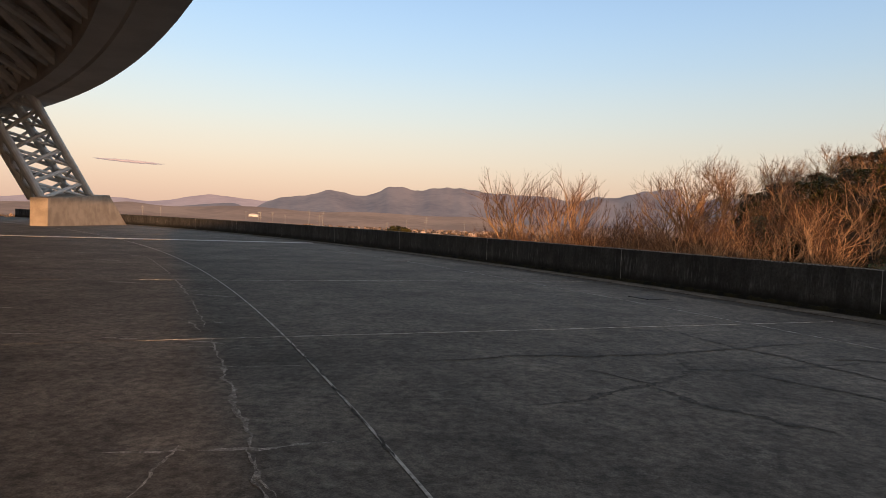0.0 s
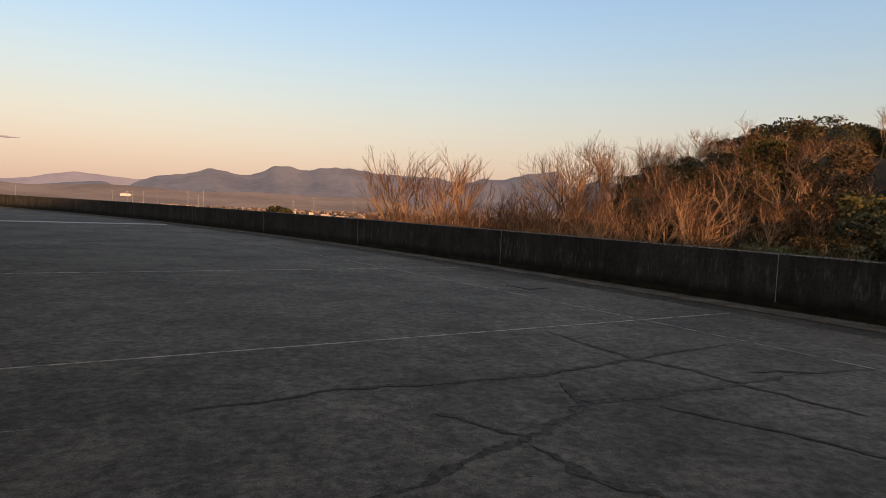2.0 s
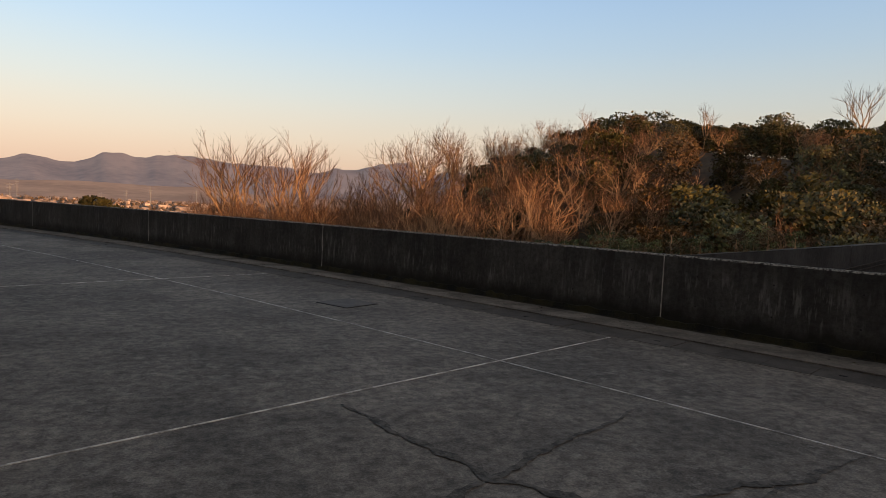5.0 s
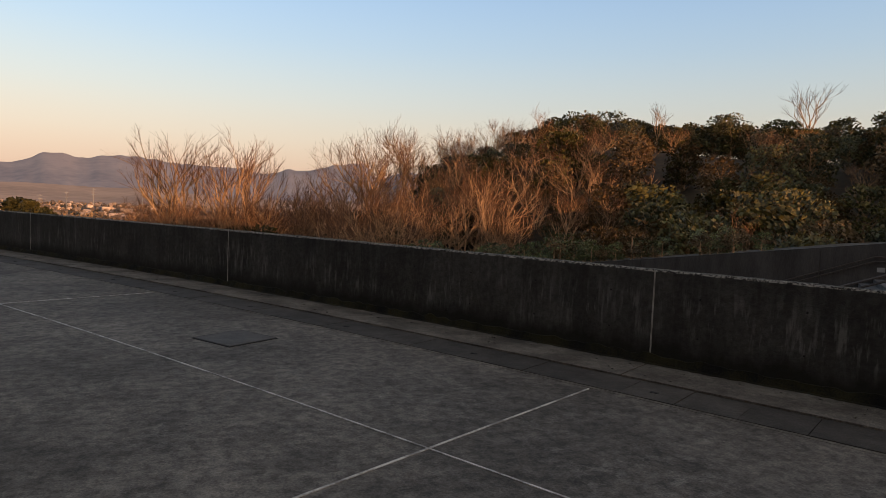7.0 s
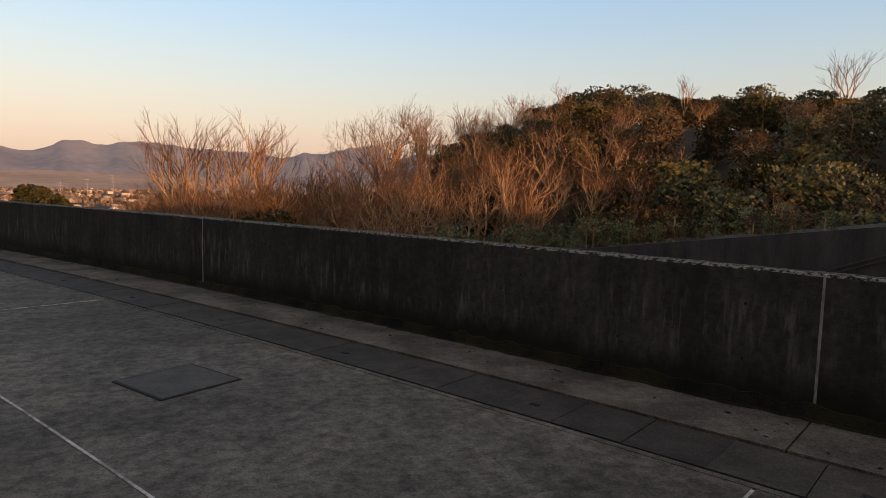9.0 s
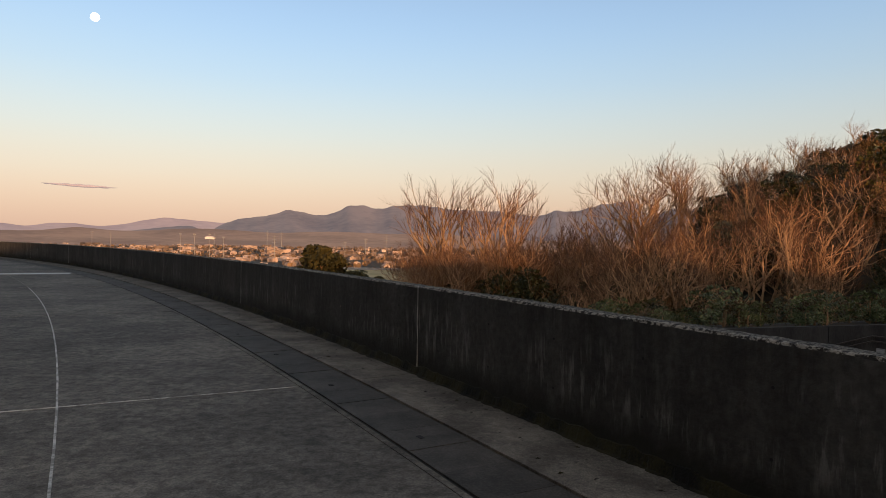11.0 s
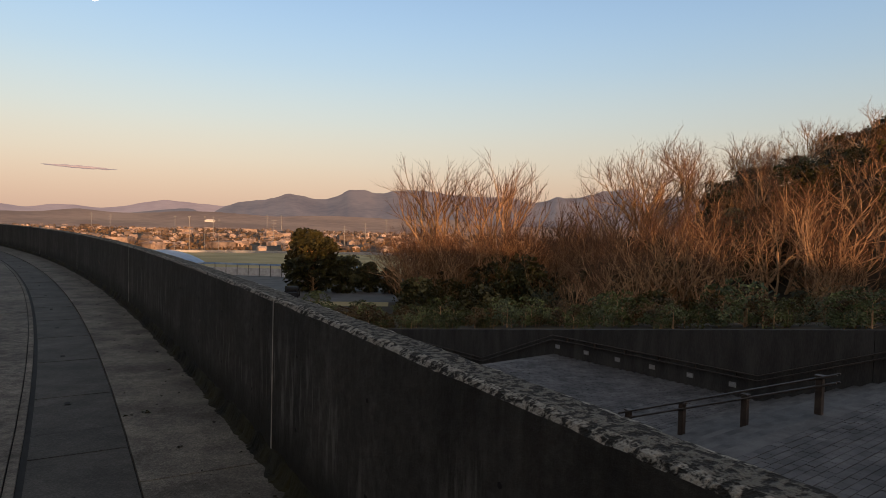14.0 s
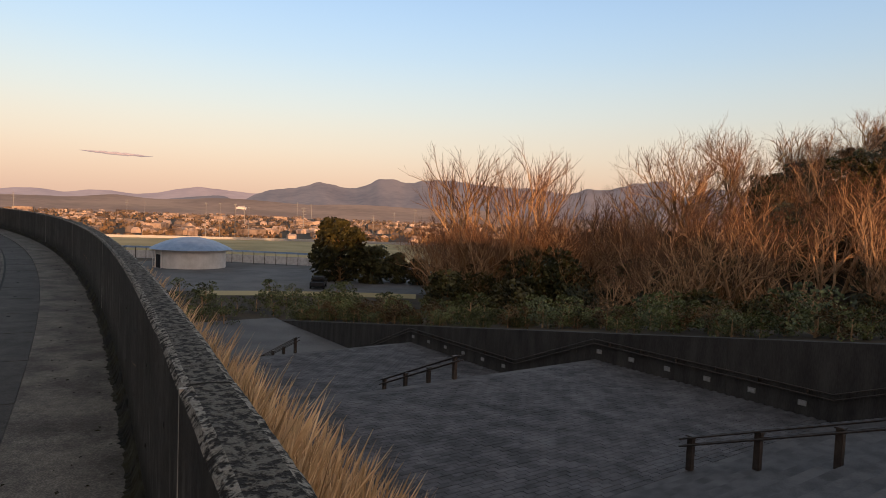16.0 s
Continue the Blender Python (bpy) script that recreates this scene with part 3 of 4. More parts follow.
retain = thing("wall_retaining", "tall dark concrete retaining wall beside the steps", "wall", kind="structure")
u = -12.0
while u < 62:
    u1 = u + 6.3
    pts = [uv_to_xy(u + 0.008, V1), uv_to_xy(u + 0.008, V1 + 0.35), uv_to_xy(u1 - 0.008, V1 + 0.35), uv_to_xy(u1 - 0.008, V1)]
    tops = [wall_top(u), wall_top(u), wall_top(u1), wall_top(u1)]
    bm = bmesh.new()
    lo = [bm.verts.new((*p, -9.5)) for p in pts]
    hi = [bm.verts.new((*p, z)) for p, z in zip(pts, tops)]
    bm.faces.new(hi)
    for i in range(4):
        bm.faces.new((lo[i], lo[(i + 1) % 4], hi[(i + 1) % 4], hi[i]))
    part("wall_panel", bm, M_STAIRWALL, retain)
    u = u1


def centre_rail(top, z):
    """A handrail down the middle of one flight: four posts and two rails."""
    ob = thing("handrail", "brown steel handrail with two bars down the steps", "handrail", "handrails on the steps")
    base = []
    for i in range(4):
        uu = top + 0.02 + i * 1.46
        zz = z - RISE * min(STEPS, math.ceil(i * 1.46 / TREAD)) if i else z
        x, y = uv_to_xy(uu, 25.0)
        base.append(Vector((x, y, zz)))
        bm = box(bmesh.new(), (0.13, 0.13, 0.74), (x, y, zz + 0.37), Matrix.Rotation(radians(38), 4, "Z"), 0.01)
        post = part("post", bm, M_RAIL, ob)
        bm = box(bmesh.new(), (0.17, 0.17, 0.035), (x, y, zz + 0.757), Matrix.Rotation(radians(38), 4, "Z"), 0.008)
        part("post_cap", bm, M_RAIL, post)
    d = (base[-1] - base[0]).normalized()
    for h in (0.72, 0.56):
        o = Vector((0, 0, h))
        off = Vector((0.788, 0.616, 0)) * 0.085
        part("rail", tube(bmesh.new(), base[0] + o - d * 0.35 + off, base[-1] + o + d * 0.25 + off, 0.022, 0.022, 8), M_RAIL, ob)
        part("rail", tube(bmesh.new(), base[0] + o - d * 0.35 - off, base[-1] + o + d * 0.25 - off, 0.022, 0.022, 8), M_RAIL, ob)
    return ob


for i, top in enumerate(FLIGHTS):
    centre_rail(top, -0.31 - RISE * STEPS * i)

# wall rails and step lights on the retaining wall
for i, top in enumerate(FLIGHTS):
    z = -0.31 - RISE * STEPS * i
    u0 = -11.0 if i == 0 else FLIGHTS[i - 1] + STEPS * TREAD
    rail = thing("wall_rail", "dark double handrail fixed along the retaining wall", "handrail", "wall handrails")
    for h in (0.78, 0.62):
        pts = [(u0, z + h), (top, z + h), (top + STEPS * TREAD, z - RISE * STEPS + h)]
        for (ua, za), (ub, zb) in zip(pts, pts[1:]):
            part("rail", tube(bmesh.new(), (*uv_to_xy(ua, V1 - 0.09), za), (*uv_to_xy(ub, V1 - 0.09), zb), 0.024, 0.024, 8), M_RAIL, rail)
    nb = 6
    for j in range(nb):
        ub = u0 + (top - u0) * (j + 0.5) / nb
        part("bracket", box(bmesh.new(), (0.03, 0.1, 0.2), (*uv_to_xy(ub, V1 - 0.05), z + 0.69), Matrix.Rotation(radians(-52), 4, "Z")), M_RAIL, rail)
    count = 6 if i else 5
    for j in range(count):
        ul = top - 0.2 - 1.5 * j
        lamp = thing("step_light", "small rectangular unlit step light set in the retaining wall", "light", "step lights", at=(*uv_to_xy(ul, V1), z + 0.33), turn=-52)
        part("frame", box(bmesh.new(), (0.24, 0.04, 0.16), (0, 0, 0), bevel=0.006), M_POLE, lamp)
        part("lens", box(bmesh.new(), (0.18, 0.03, 0.09), (0, -0.01, 0)), M_LAMP, lamp)


# ---- trees ----
def branch(verts, faces, a, b, ra, rb, sides):
    d = (b - a).normalized()
    x = d.orthogonal().normalized()
    y = d.cross(x)
    base = len(verts)
    for p, r in ((a, ra), (b, rb)):
        for i in range(sides):
            t = 2 * math.pi * i / sides
            verts.append(p + x * (r * math.cos(t)) + y * (r * math.sin(t)))
    for i in range(sides):
        faces.append((base + i, base + (i + 1) % sides, base + sides + (i + 1) % sides, base + sides + i))


def bare_tree_meshes(seed, height, spread=40, stems=1, bare=0.3, kids=(5, 6, 5, 3), twig=None, lean=0.12):
    """Trunk and winding limbs, and the fine twigs, of one leafless tree."""
    rng = random.Random(seed)
    wood, twigs = ([], []), ([], [])
    segs, wind, rise = (5, 5, 4, 2, 1), (0.10, 0.22, 0.26, 0.2, 0.12), (0.03, 0.13, 0.16, 0.22, 0.15)
    lengths = [height * k for k in (0.6, 0.46, 0.27, 0.135, 0.07)]

    def grow(p, d, length, r, level):
        n, starts = segs[level], []
        for i in range(n):
            bend = Vector((rng.gauss(0, 1), rng.gauss(0, 1), rng.gauss(0, 0.6))) * wind[level]
            d = (d + bend + Vector((0, 0, rise[level]))).normalized()
            q = p + d * (length / n)
            r2 = 0.004 if level == 4 else r * (0.87 if level < 2 else 0.8)
            tgt = wood if level < 3 else twigs
            branch(tgt[0], tgt[1], p, q, r, r2, (7, 5, 4, 3, 3)[level])
            starts.append((p, q, d, r2))
            p, r = q, r2
        if level == 4:
            return
        low = (bare, 0.3, 0.42, 0.3)[level]
        for k in range(kids[level]):
            t = min(0.999, low + (1 - low) * (k + rng.uniform(0.2, 1.0)) / kids[level])
            a, b, e, rr = starts[int(t * n)]
            out = Vector((rng.gauss(0, 1), rng.gauss(0, 1), rng.gauss(0, 1)))
            out = (out - e * out.dot(e)).normalized()
            ang = radians(spread * rng.uniform(0.65, 1.3) * (1.1 - 0.45 * t))
            nd = e * math.cos(ang) + out * math.sin(ang)
            nd.z = max(nd.z, -0.05)
            size = (0.1 * height / 9 + 0.02, 0.062, 0.019, 0.012)[level]
            grow(a.lerp(b, t * n - int(t * n)), nd.normalized(), lengths[level + 1] * rng.uniform(0.7, 1.2) * (1.12 - 0.3 * t), min(size, rr * 0.8), level + 1)

    for s in range(stems):
        a = 6.283 * (s + rng.random()) / stems
        tilt = Vector((math.cos(a), math.sin(a), 0)) * (lean if stems == 1 else 0.38 + lean * rng.random())
        grow(Vector((tilt.x * 0.5, tilt.y * 0.5, -0.3)), (Vector((0, 0, 1)) + tilt).normalized(), lengths[0], (height * 0.013 + 0.05) / (1 + 0.15 * (stems - 1)), 0)
    out = []
    for nm, (v, f), mt in (("trunk", wood, M_BARK), ("crown", twigs, twig or M_TWIG)):
        me = bpy.data.meshes.new(nm)
        me.from_pydata([tuple(p) for p in v], [], f)
        me.materials.append(mt)
        out.append(me)
    return out, max(p.z for p in twigs[0])


def leaf_tree_meshes(seed, height, width, mat, leaves=1900, leaf=0.5, low=0.15, lobes=44):
    """A trunk with limbs and a ragged crown of small leaf clumps."""
    rng = random.Random(seed)
    wv, wf, lv, lf = [], [], [], []
    branch(wv, wf, Vector((0, 0, -0.4)), Vector((0, 0, height * 0.7)), 0.02 * height + 0.03, 0.03, 6)
    lumps = []
    for i in range(lobes):
        z = height * (low + (0.92 - low) * rng.random() ** 0.85)
        rr = width * 0.42 * math.sin(math.pi * min(0.97, 0.2 + 0.72 * (z / height))) ** 0.6
        a = rng.uniform(0, 6.283)
        k = rng.uniform(0.2, 1.0) ** 0.5
        c = Vector((rr * k * math.cos(a), rr * k * math.sin(a), z))
        lumps.append((c, width * rng.uniform(0.1, 0.175)))
        branch(wv, wf, Vector((0, 0, max(0.1, z - 0.25 * height))), c, 0.0045 * height, 0.0015 * height, 4)
    for i in range(leaves):
        c, s = rng.choice(lumps)
        n = Vector((rng.gauss(0, 1), rng.gauss(0, 1), rng.gauss(0.45, 0.8))).normalized()
        p = c + Vector((n.x * s, n.y * s, n.z * s * 0.75)) * rng.uniform(0.7, 1.1)
        d = (n + Vector((rng.uniform(-1, 1), rng.uniform(-1, 1), rng.uniform(-0.6, 1)))).normalized()
        x = d.orthogonal().normalized()
        q = leaf * rng.uniform(0.5, 1.2)
        base = len(lv)
        lv += [p - x * q * 0.5, p + d * q * 0.45 + x.cross(d) * q * 0.12, p + x * q * 0.5, p - d * q * 0.45]
        lf.append((base, base + 1, base + 2, base + 3))
    out = []
    for nm, v, f, mt in (("trunk", wv, wf, M_BARK), ("crown", lv, lf, mat)):
        me = bpy.data.meshes.new(nm)
        me.from_pydata([tuple(p) for p in v], [], f)
        me.materials.append(mt)
        out.append(me)
    return out, height


def plant(name, meshes, x, y, size, turn, label, category, group, z=None):
    ob = thing(name, label, category, group, at=(x, y, ground_z(x, y) if z is None else z), turn=turn)
    ob.scale = (size, size, size)
    for nm, me in zip(("trunk", "crown"), meshes):
        c = new(nm, me)
        c.parent = ob
    return ob


BARE = [bare_tree_meshes(11, 10, 54), bare_tree_meshes(12, 10, 50, 2, 0.35, (4, 5, 4, 3)), bare_tree_meshes(13, 9, 54, 3, 0.4, (3, 5, 4, 3)), bare_tree_meshes(14, 10, 24, 1, 0.35, (6, 5, 4, 3), lean=0.03),
        bare_tree_meshes(15, 8, 58, 2, 0.25, (4, 5, 4, 3)), bare_tree_meshes(16, 9, 46, 1, 0.25, (6, 6, 4, 3)), bare_tree_meshes(17, 5, 30, 5, 0.15, (3, 4, 3, 4), M_OSIER), bare_tree_meshes(18, 9, 56, 2, 0.3, (4, 5, 4, 3))]
GREEN = [leaf_tree_meshes(21, 8, 7.0, M_LEAF, 1900, 0.42, 0.1, 60), leaf_tree_meshes(22, 7, 7.5, M_LEAF, 1900, 0.42, 0.1, 60), leaf_tree_meshes(23, 7, 6, M_RUST, 1900, 0.34, 0.12, 60),
         leaf_tree_meshes(24, 6, 6.5, M_DARKLEAF, 1500, 0.42, 0.05, 50)]
SHRUB = [leaf_tree_meshes(31, 2.0, 2.6, M_BUSH, 560, 0.15, 0.1, 20), leaf_tree_meshes(32, 1.6, 2.4, M_BUSH, 560, 0.14, 0.1, 20), leaf_tree_meshes(33, 1.9, 2.4, M_RUST, 500, 0.15, 0.1, 20)]


def at_bearing(th, d):
    return 4 + d * math.sin(radians(th)), 12 + d * math.cos(radians(th))


def put_bare(i, x, y, height, turn):
    meshes, top = BARE[i]
    plant("bare_tree", meshes, x, y, height / top, turn, "leafless brown tree with fine reddish twigs on the slope", "tree", "bare trees of the wood")


def put_green(i, x, y, height, turn):
    meshes, top = GREEN[i]
    plant("rusty_tree" if i == 2 else "evergreen_tree", meshes, x, y, height / top, turn,
          "tree with rusty brown winter foliage" if i == 2 else "dark evergreen tree with dense ragged crown", "tree", "evergreens of the wood")


rng = random.Random(5)
def skyline(th, d):
    """Height of the wood's upper edge at a bearing and distance."""
    el = np.interp(th, (-5, 9, 14, 20, 27, 35, 38, 44, 50, 56, 80), (1.6, 2.0, 3.0, 6.6, 7.0, 8.3, 9.3, 8.2, 8.3, 7.9, 7.6))
    return 1.5 + d * math.tan(radians(float(el)))


# single trees that stand out against the sky: bearing, distance, top height, kind
for th, d, top, kind in ((-0.2, 72, 9.6, 3), (1.6, 72, 8.8, 3), (6.3, 70, 9.7, 3), (7.4, 71, 8.2, 3), (4.7, 71, 7.9, 3), (11.6, 78, 5.6, 3), (18.6, 72, 10.2, 0), (20.6, 73, 12.9, 5), (22.8, 74, 12.0, 0), (25.5, 76, 12.2, 3), (27.5, 76, 12.8, 5), (30.0, 78, 13.6, 0), (33.5, 82, 16.4, 5), (44.2, 84, 16.6, 3), (56.5, 84, 18.6, 3)):
    x, y = at_bearing(th, d)
    put_bare(kind, x, y, top - ground_z(x, y), rng.uniform(0, 360))
for th, d, top, kind in ((37.3, 92, 17.0, 0), (39.6, 93, 17.3, 0), (35.2, 90, 15.2, 1), (41.5, 92, 15.4, 1), (50.0, 90, 15.6, 1), (47.0, 90, 14.8, 0), (54.0, 90, 14.6, 1), (58.5, 90, 15.0, 0), (62.0, 88, 15.0, 1)):
    x, y = at_bearing(th, d)
    put_green(kind, x, y, top - ground_z(x, y), rng.uniform(0, 360))
for i in range(100):
    th = rng.uniform(-1.5, 43)
    d = rng.uniform(44, 86) if th > 12 else rng.uniform(60, 84)
    x, y = at_bearing(th, d)
    if -0.616 * x + 0.788 * y < 46 and 0.788 * x + 0.616 * y < 38:
        continue
    hgt = min(rng.uniform(6.0, 9.5), (skyline(th, d) - ground_z(x, y)) * rng.uniform(0.8, 1.05))
    if hgt > 2.5:
        put_bare(rng.choice((0, 1, 2, 4, 5, 7)), x, y, hgt, rng.uniform(0, 360))
for th, d, hgt, kind in ((12.5, 46, 6.0, 3), (15.2, 47, 8.2, 4), (17.0, 50, 8.5, 2), (19.6, 46, 9.0, 1), (22.2, 47, 9.2, 0), (25.0, 50, 9.0, 4), (28.0, 48, 9.4, 2), (31.0, 50, 9.4, 1), (-1.0, 68, 7.0, 2), (3.2, 66, 6.5, 4)):
    x, y = at_bearing(th, d)
    put_bare(kind, x, y, hgt, rng.uniform(0, 360))
for i in range(156):
    th = 31 + 48 * rng.random() ** 0.9
    d = rng.uniform(42, 93)
    x, y = at_bearing(th, d)
    room = skyline(th, d) - ground_z(x, y)
    if room < 2.0:
        continue
    if rng.random() < 0.17 + 0.5 * (1 - smooth(32, 46, th)):
        put_bare(rng.choice((0, 1, 5, 7)), x, y, min(room, rng.uniform(5, 8)), rng.uniform(0, 360))
    else:
        put_green(rng.choice((0, 1, 1, 2, 2)), x, y, min(room * 0.95, rng.uniform(4.0, 6.8)), rng.uniform(0, 360))
for i in range(84):
    th, d = rng.uniform(-2, 40), rng.uniform(50, 88)
    x, y = at_bearing(th, d)
    if 0.788 * x + 0.616 * y < 38 and -0.616 * x + 0.788 * y < 50:
        continue
    put_green(rng.choice((3, 3, 3, 1, 2)), x, y, min(rng.uniform(2.6, 5.0), max(2.0, 0.62 * (skyline(th, d) - ground_z(x, y)))), rng.uniform(0, 360))

# a closed row of crowns along the crest
crown = random.Random(63)
for i in range(26):
    th, d = 35.2 + 1.2 * i, crown.uniform(86, 94)
    x, y = at_bearing(th, d)
    put_green(crown.choice((0, 1, 3, 3)), x, y, (skyline(th, d) - ground_z(x, y)) * crown.uniform(0.84, 1.0), crown.uniform(0, 360))

# dark evergreen undergrowth along the wood's foot
under = random.Random(41)
for i in range(56):
    th = under.uniform(4, 44)
    d = under.uniform(42, 58) if th > 11 else under.uniform(60, 70)
    x, y = at_bearing(th, d)
    if -0.616 * x + 0.788 * y < 46 and 0.788 * x + 0.616 * y < 37.5:
        continue
    put_green(under.choice((3, 3, 3, 0)), x, y, under.uniform(2.2, 4.0) if th > 11 else under.uniform(4.0, 7.0), under.uniform(0, 360))

# orange brush at the wood's near edge
osier = random.Random(21)
for i in range(38):
    th = osier.uniform(-2.5, 42)
    d = osier.uniform(44, 60) if th > 11 else osier.uniform(62, 72)
    x, y = at_bearing(th, d)
    if -0.616 * x + 0.788 * y < 46 and 0.788 * x + 0.616 * y < 38:
        continue
    put_bare(6, x, y, osier.uniform(2.8, 5.0) if th > 11 else osier.uniform(6.0, 9.5), osier.uniform(0, 360))

# thicker brush along the wood's thin end and its rising edge
brush = random.Random(77)
for th, d, top, kind in ((14.6, 70, 6.8, 1), (16.0, 71, 8.4, 1), (17.2, 71, 9.6, 0), (18.4, 72, 10.8, 1), (22.0, 72, 11.6, 1), (24.3, 74, 11.8, 0), (29.5, 78, 13.0, 1), (31.5, 80, 14.0, 0)):
    x, y = at_bearing(th, d)
    put_bare(kind, x, y, top - ground_z(x, y), brush.uniform(0, 360))
for i in range(36):
    th, d = brush.uniform(-2.2, 13), brush.uniform(64, 82)
    x, y = at_bearing(th, d)
    room = (skyline(th, d) - ground_z(x, y)) * brush.uniform(0.8, 1.0)
    put_bare(brush.choice((0, 1, 2, 4)), x, y, max(2.5, min(10.5, room)), brush.uniform(0, 360))

# earth bank behind the retaining wall
bv, bf = [], []
for i in range(60):
    u = -14 + i * 1.25
    for v, dz in ((32.03, -0.08), (34.0, -0.02), (36.5, -0.1), (39.5, -1.5)):
        bv.append((*uv_to_xy(u, v), wall_top(u) + dz + 0.05 * noise.noise((u, v, 0))))
for i in range(59):
    for j in range(3):
        p = 4 * i + j
        bf.append((p, p + 4, p + 5, p + 1))
tagged(mesh_object("ground_bank", bv, bf, M_GROUND, shade=True), "brown earth bank behind the retaining wall", "ground", kind="structure")
for i in range(80):
    u, v = rng.uniform(5, 58), 32.9 + 6 * rng.random() ** 1.5
    x, y = uv_to_xy(u, v)
    meshes, top = SHRUB[rng.choice((0, 1, 2, 2))]
    z = max(ground_z(x, y), wall_top(u) - 0.05 if v < 36.5 else -50)
    plant("shrub", meshes, x, y, rng.uniform(0.45, 0.85), rng.uniform(0, 360), "low green shrub growing above the retaining wall", "shrub", "shrubs above the wall", z)

for i in range(170):
    u, v = rng.uniform(2, 56), rng.uniform(32.4, 34.6)
    x, y = uv_to_xy(u, v)
    meshes, top = SHRUB[rng.choice((0, 0, 1, 1, 1, 2))]
    plant("shrub", meshes, x, y, rng.uniform(0.26, 0.58), rng.uniform(0, 360), "small green shrub along the top of the retaining wall", "shrub", "shrubs above the wall", wall_top(u) - 0.06)

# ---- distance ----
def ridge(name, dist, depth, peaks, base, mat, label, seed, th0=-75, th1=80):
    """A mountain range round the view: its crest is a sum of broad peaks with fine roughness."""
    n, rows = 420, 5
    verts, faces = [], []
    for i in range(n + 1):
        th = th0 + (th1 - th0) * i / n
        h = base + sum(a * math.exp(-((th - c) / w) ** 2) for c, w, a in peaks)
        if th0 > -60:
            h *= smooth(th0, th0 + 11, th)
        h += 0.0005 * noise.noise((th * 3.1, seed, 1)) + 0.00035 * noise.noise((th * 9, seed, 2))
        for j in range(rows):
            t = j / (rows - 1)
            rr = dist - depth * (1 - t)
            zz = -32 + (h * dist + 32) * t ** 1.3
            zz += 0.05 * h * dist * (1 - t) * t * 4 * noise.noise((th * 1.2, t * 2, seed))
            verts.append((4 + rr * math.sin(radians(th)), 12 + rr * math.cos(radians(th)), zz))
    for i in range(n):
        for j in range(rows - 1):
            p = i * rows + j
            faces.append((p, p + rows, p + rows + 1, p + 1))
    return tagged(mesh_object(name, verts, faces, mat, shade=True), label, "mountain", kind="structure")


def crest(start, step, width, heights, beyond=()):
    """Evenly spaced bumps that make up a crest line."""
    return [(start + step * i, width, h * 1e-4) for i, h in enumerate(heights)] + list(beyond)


# haze on these ridges is painted: part of their colour and glow
ridge("backdrop_far_range", 4400, 900, crest(-36.04, 1.6, 1.1, (40, 49, 12, 60, 59, 28, 53, 110, 151, 128, 110, 94, 90, 90), [(-48, 8, 0.006), (-10, 5, 0.008)]), 0.0082, M_MTN2, "pale mountain range with evening haze put into its colour and glow", 3.0)
ridge("backdrop_range", 3300, 900, crest(-20.0, 1.3, 0.9, (-98, 23, 84, 105, 134, 209, 177, 136, 169, 278, 281, 230, 279, 294, 292, 273, 240, 242, 230, 230, 231, 181, 174, 256, 228, 270, 325, 327, 330), [(20.0, 3.0, 0.03), (32.0, 8.0, 0.04)]), 0.0172, M_MTN, "dark violet-brown wooded mountains with evening haze put into their glow", 8.0, -30.5, 60)
ridge("backdrop_foothills", 2500, 600, crest(-36.94, 2.5, 1.9, (25, 26, 25, 80, 34, 45, 77, 76, 59, 40, 60, 70, 60, 50, 60, 70)), 0.0014, M_FOOT, "low brown wooded foothills behind the town with haze put into their glow", 14.0)


# ---- cracks and worn marks in the terrace ----
def ribbon(name, line, width, mat, parent, z, seed, taper=True):
    """A ragged strip that follows a line over the floor."""
    rr = random.Random(seed)
    pts = []
    for (x0, y0), (x1, y1) in zip(line, line[1:]):
        n = max(2, int(math.hypot(x1 - x0, y1 - y0) / 0.04))
        for i in range(n):
            t = i / n
            pts.append(Vector((x0 + (x1 - x0) * t, y0 + (y1 - y0) * t, 0)))
    pts.append(Vector((*line[-1], 0)))
    verts, faces = [], []
    for i, p in enumerate(pts):
        d = (pts[min(i + 1, len(pts) - 1)] - pts[max(i - 1, 0)]).normalized()
        s = Vector((-d.y, d.x, 0))
        end = min(1.0, 0.25 + 4.0 * min(i, len(pts) - 1 - i) / len(pts)) if taper else 1.0
        wob = noise.noise((p.x * 3, p.y * 3, seed)) * 0.05 + noise.noise((p.x * 11, p.y * 11, seed)) * 0.018
        a = width * end * max(0.12, 0.75 + 1.5 * noise.noise((p.x * 5, p.y * 5, seed + 1)) + 0.9 * noise.noise((p.x * 17, p.y * 17, seed + 2)) + rr.uniform(-0.1, 0.1))
        b = width * end * max(0.12, 0.75 + 1.5 * noise.noise((p.x * 5, p.y * 5, seed + 5)) + 0.9 * noise.noise((p.x * 17, p.y * 17, seed + 6)) + rr.uniform(-0.1, 0.1))
        q = p + s * wob
        for w in (q + s * a, q - s * b):
            verts.append((w.x, w.y, z))
    for i in range(len(pts) - 1):
        faces.append((2 * i, 2 * i + 1, 2 * i + 3, 2 * i + 2))
    return mesh_object(name, verts, faces, mat, parent)


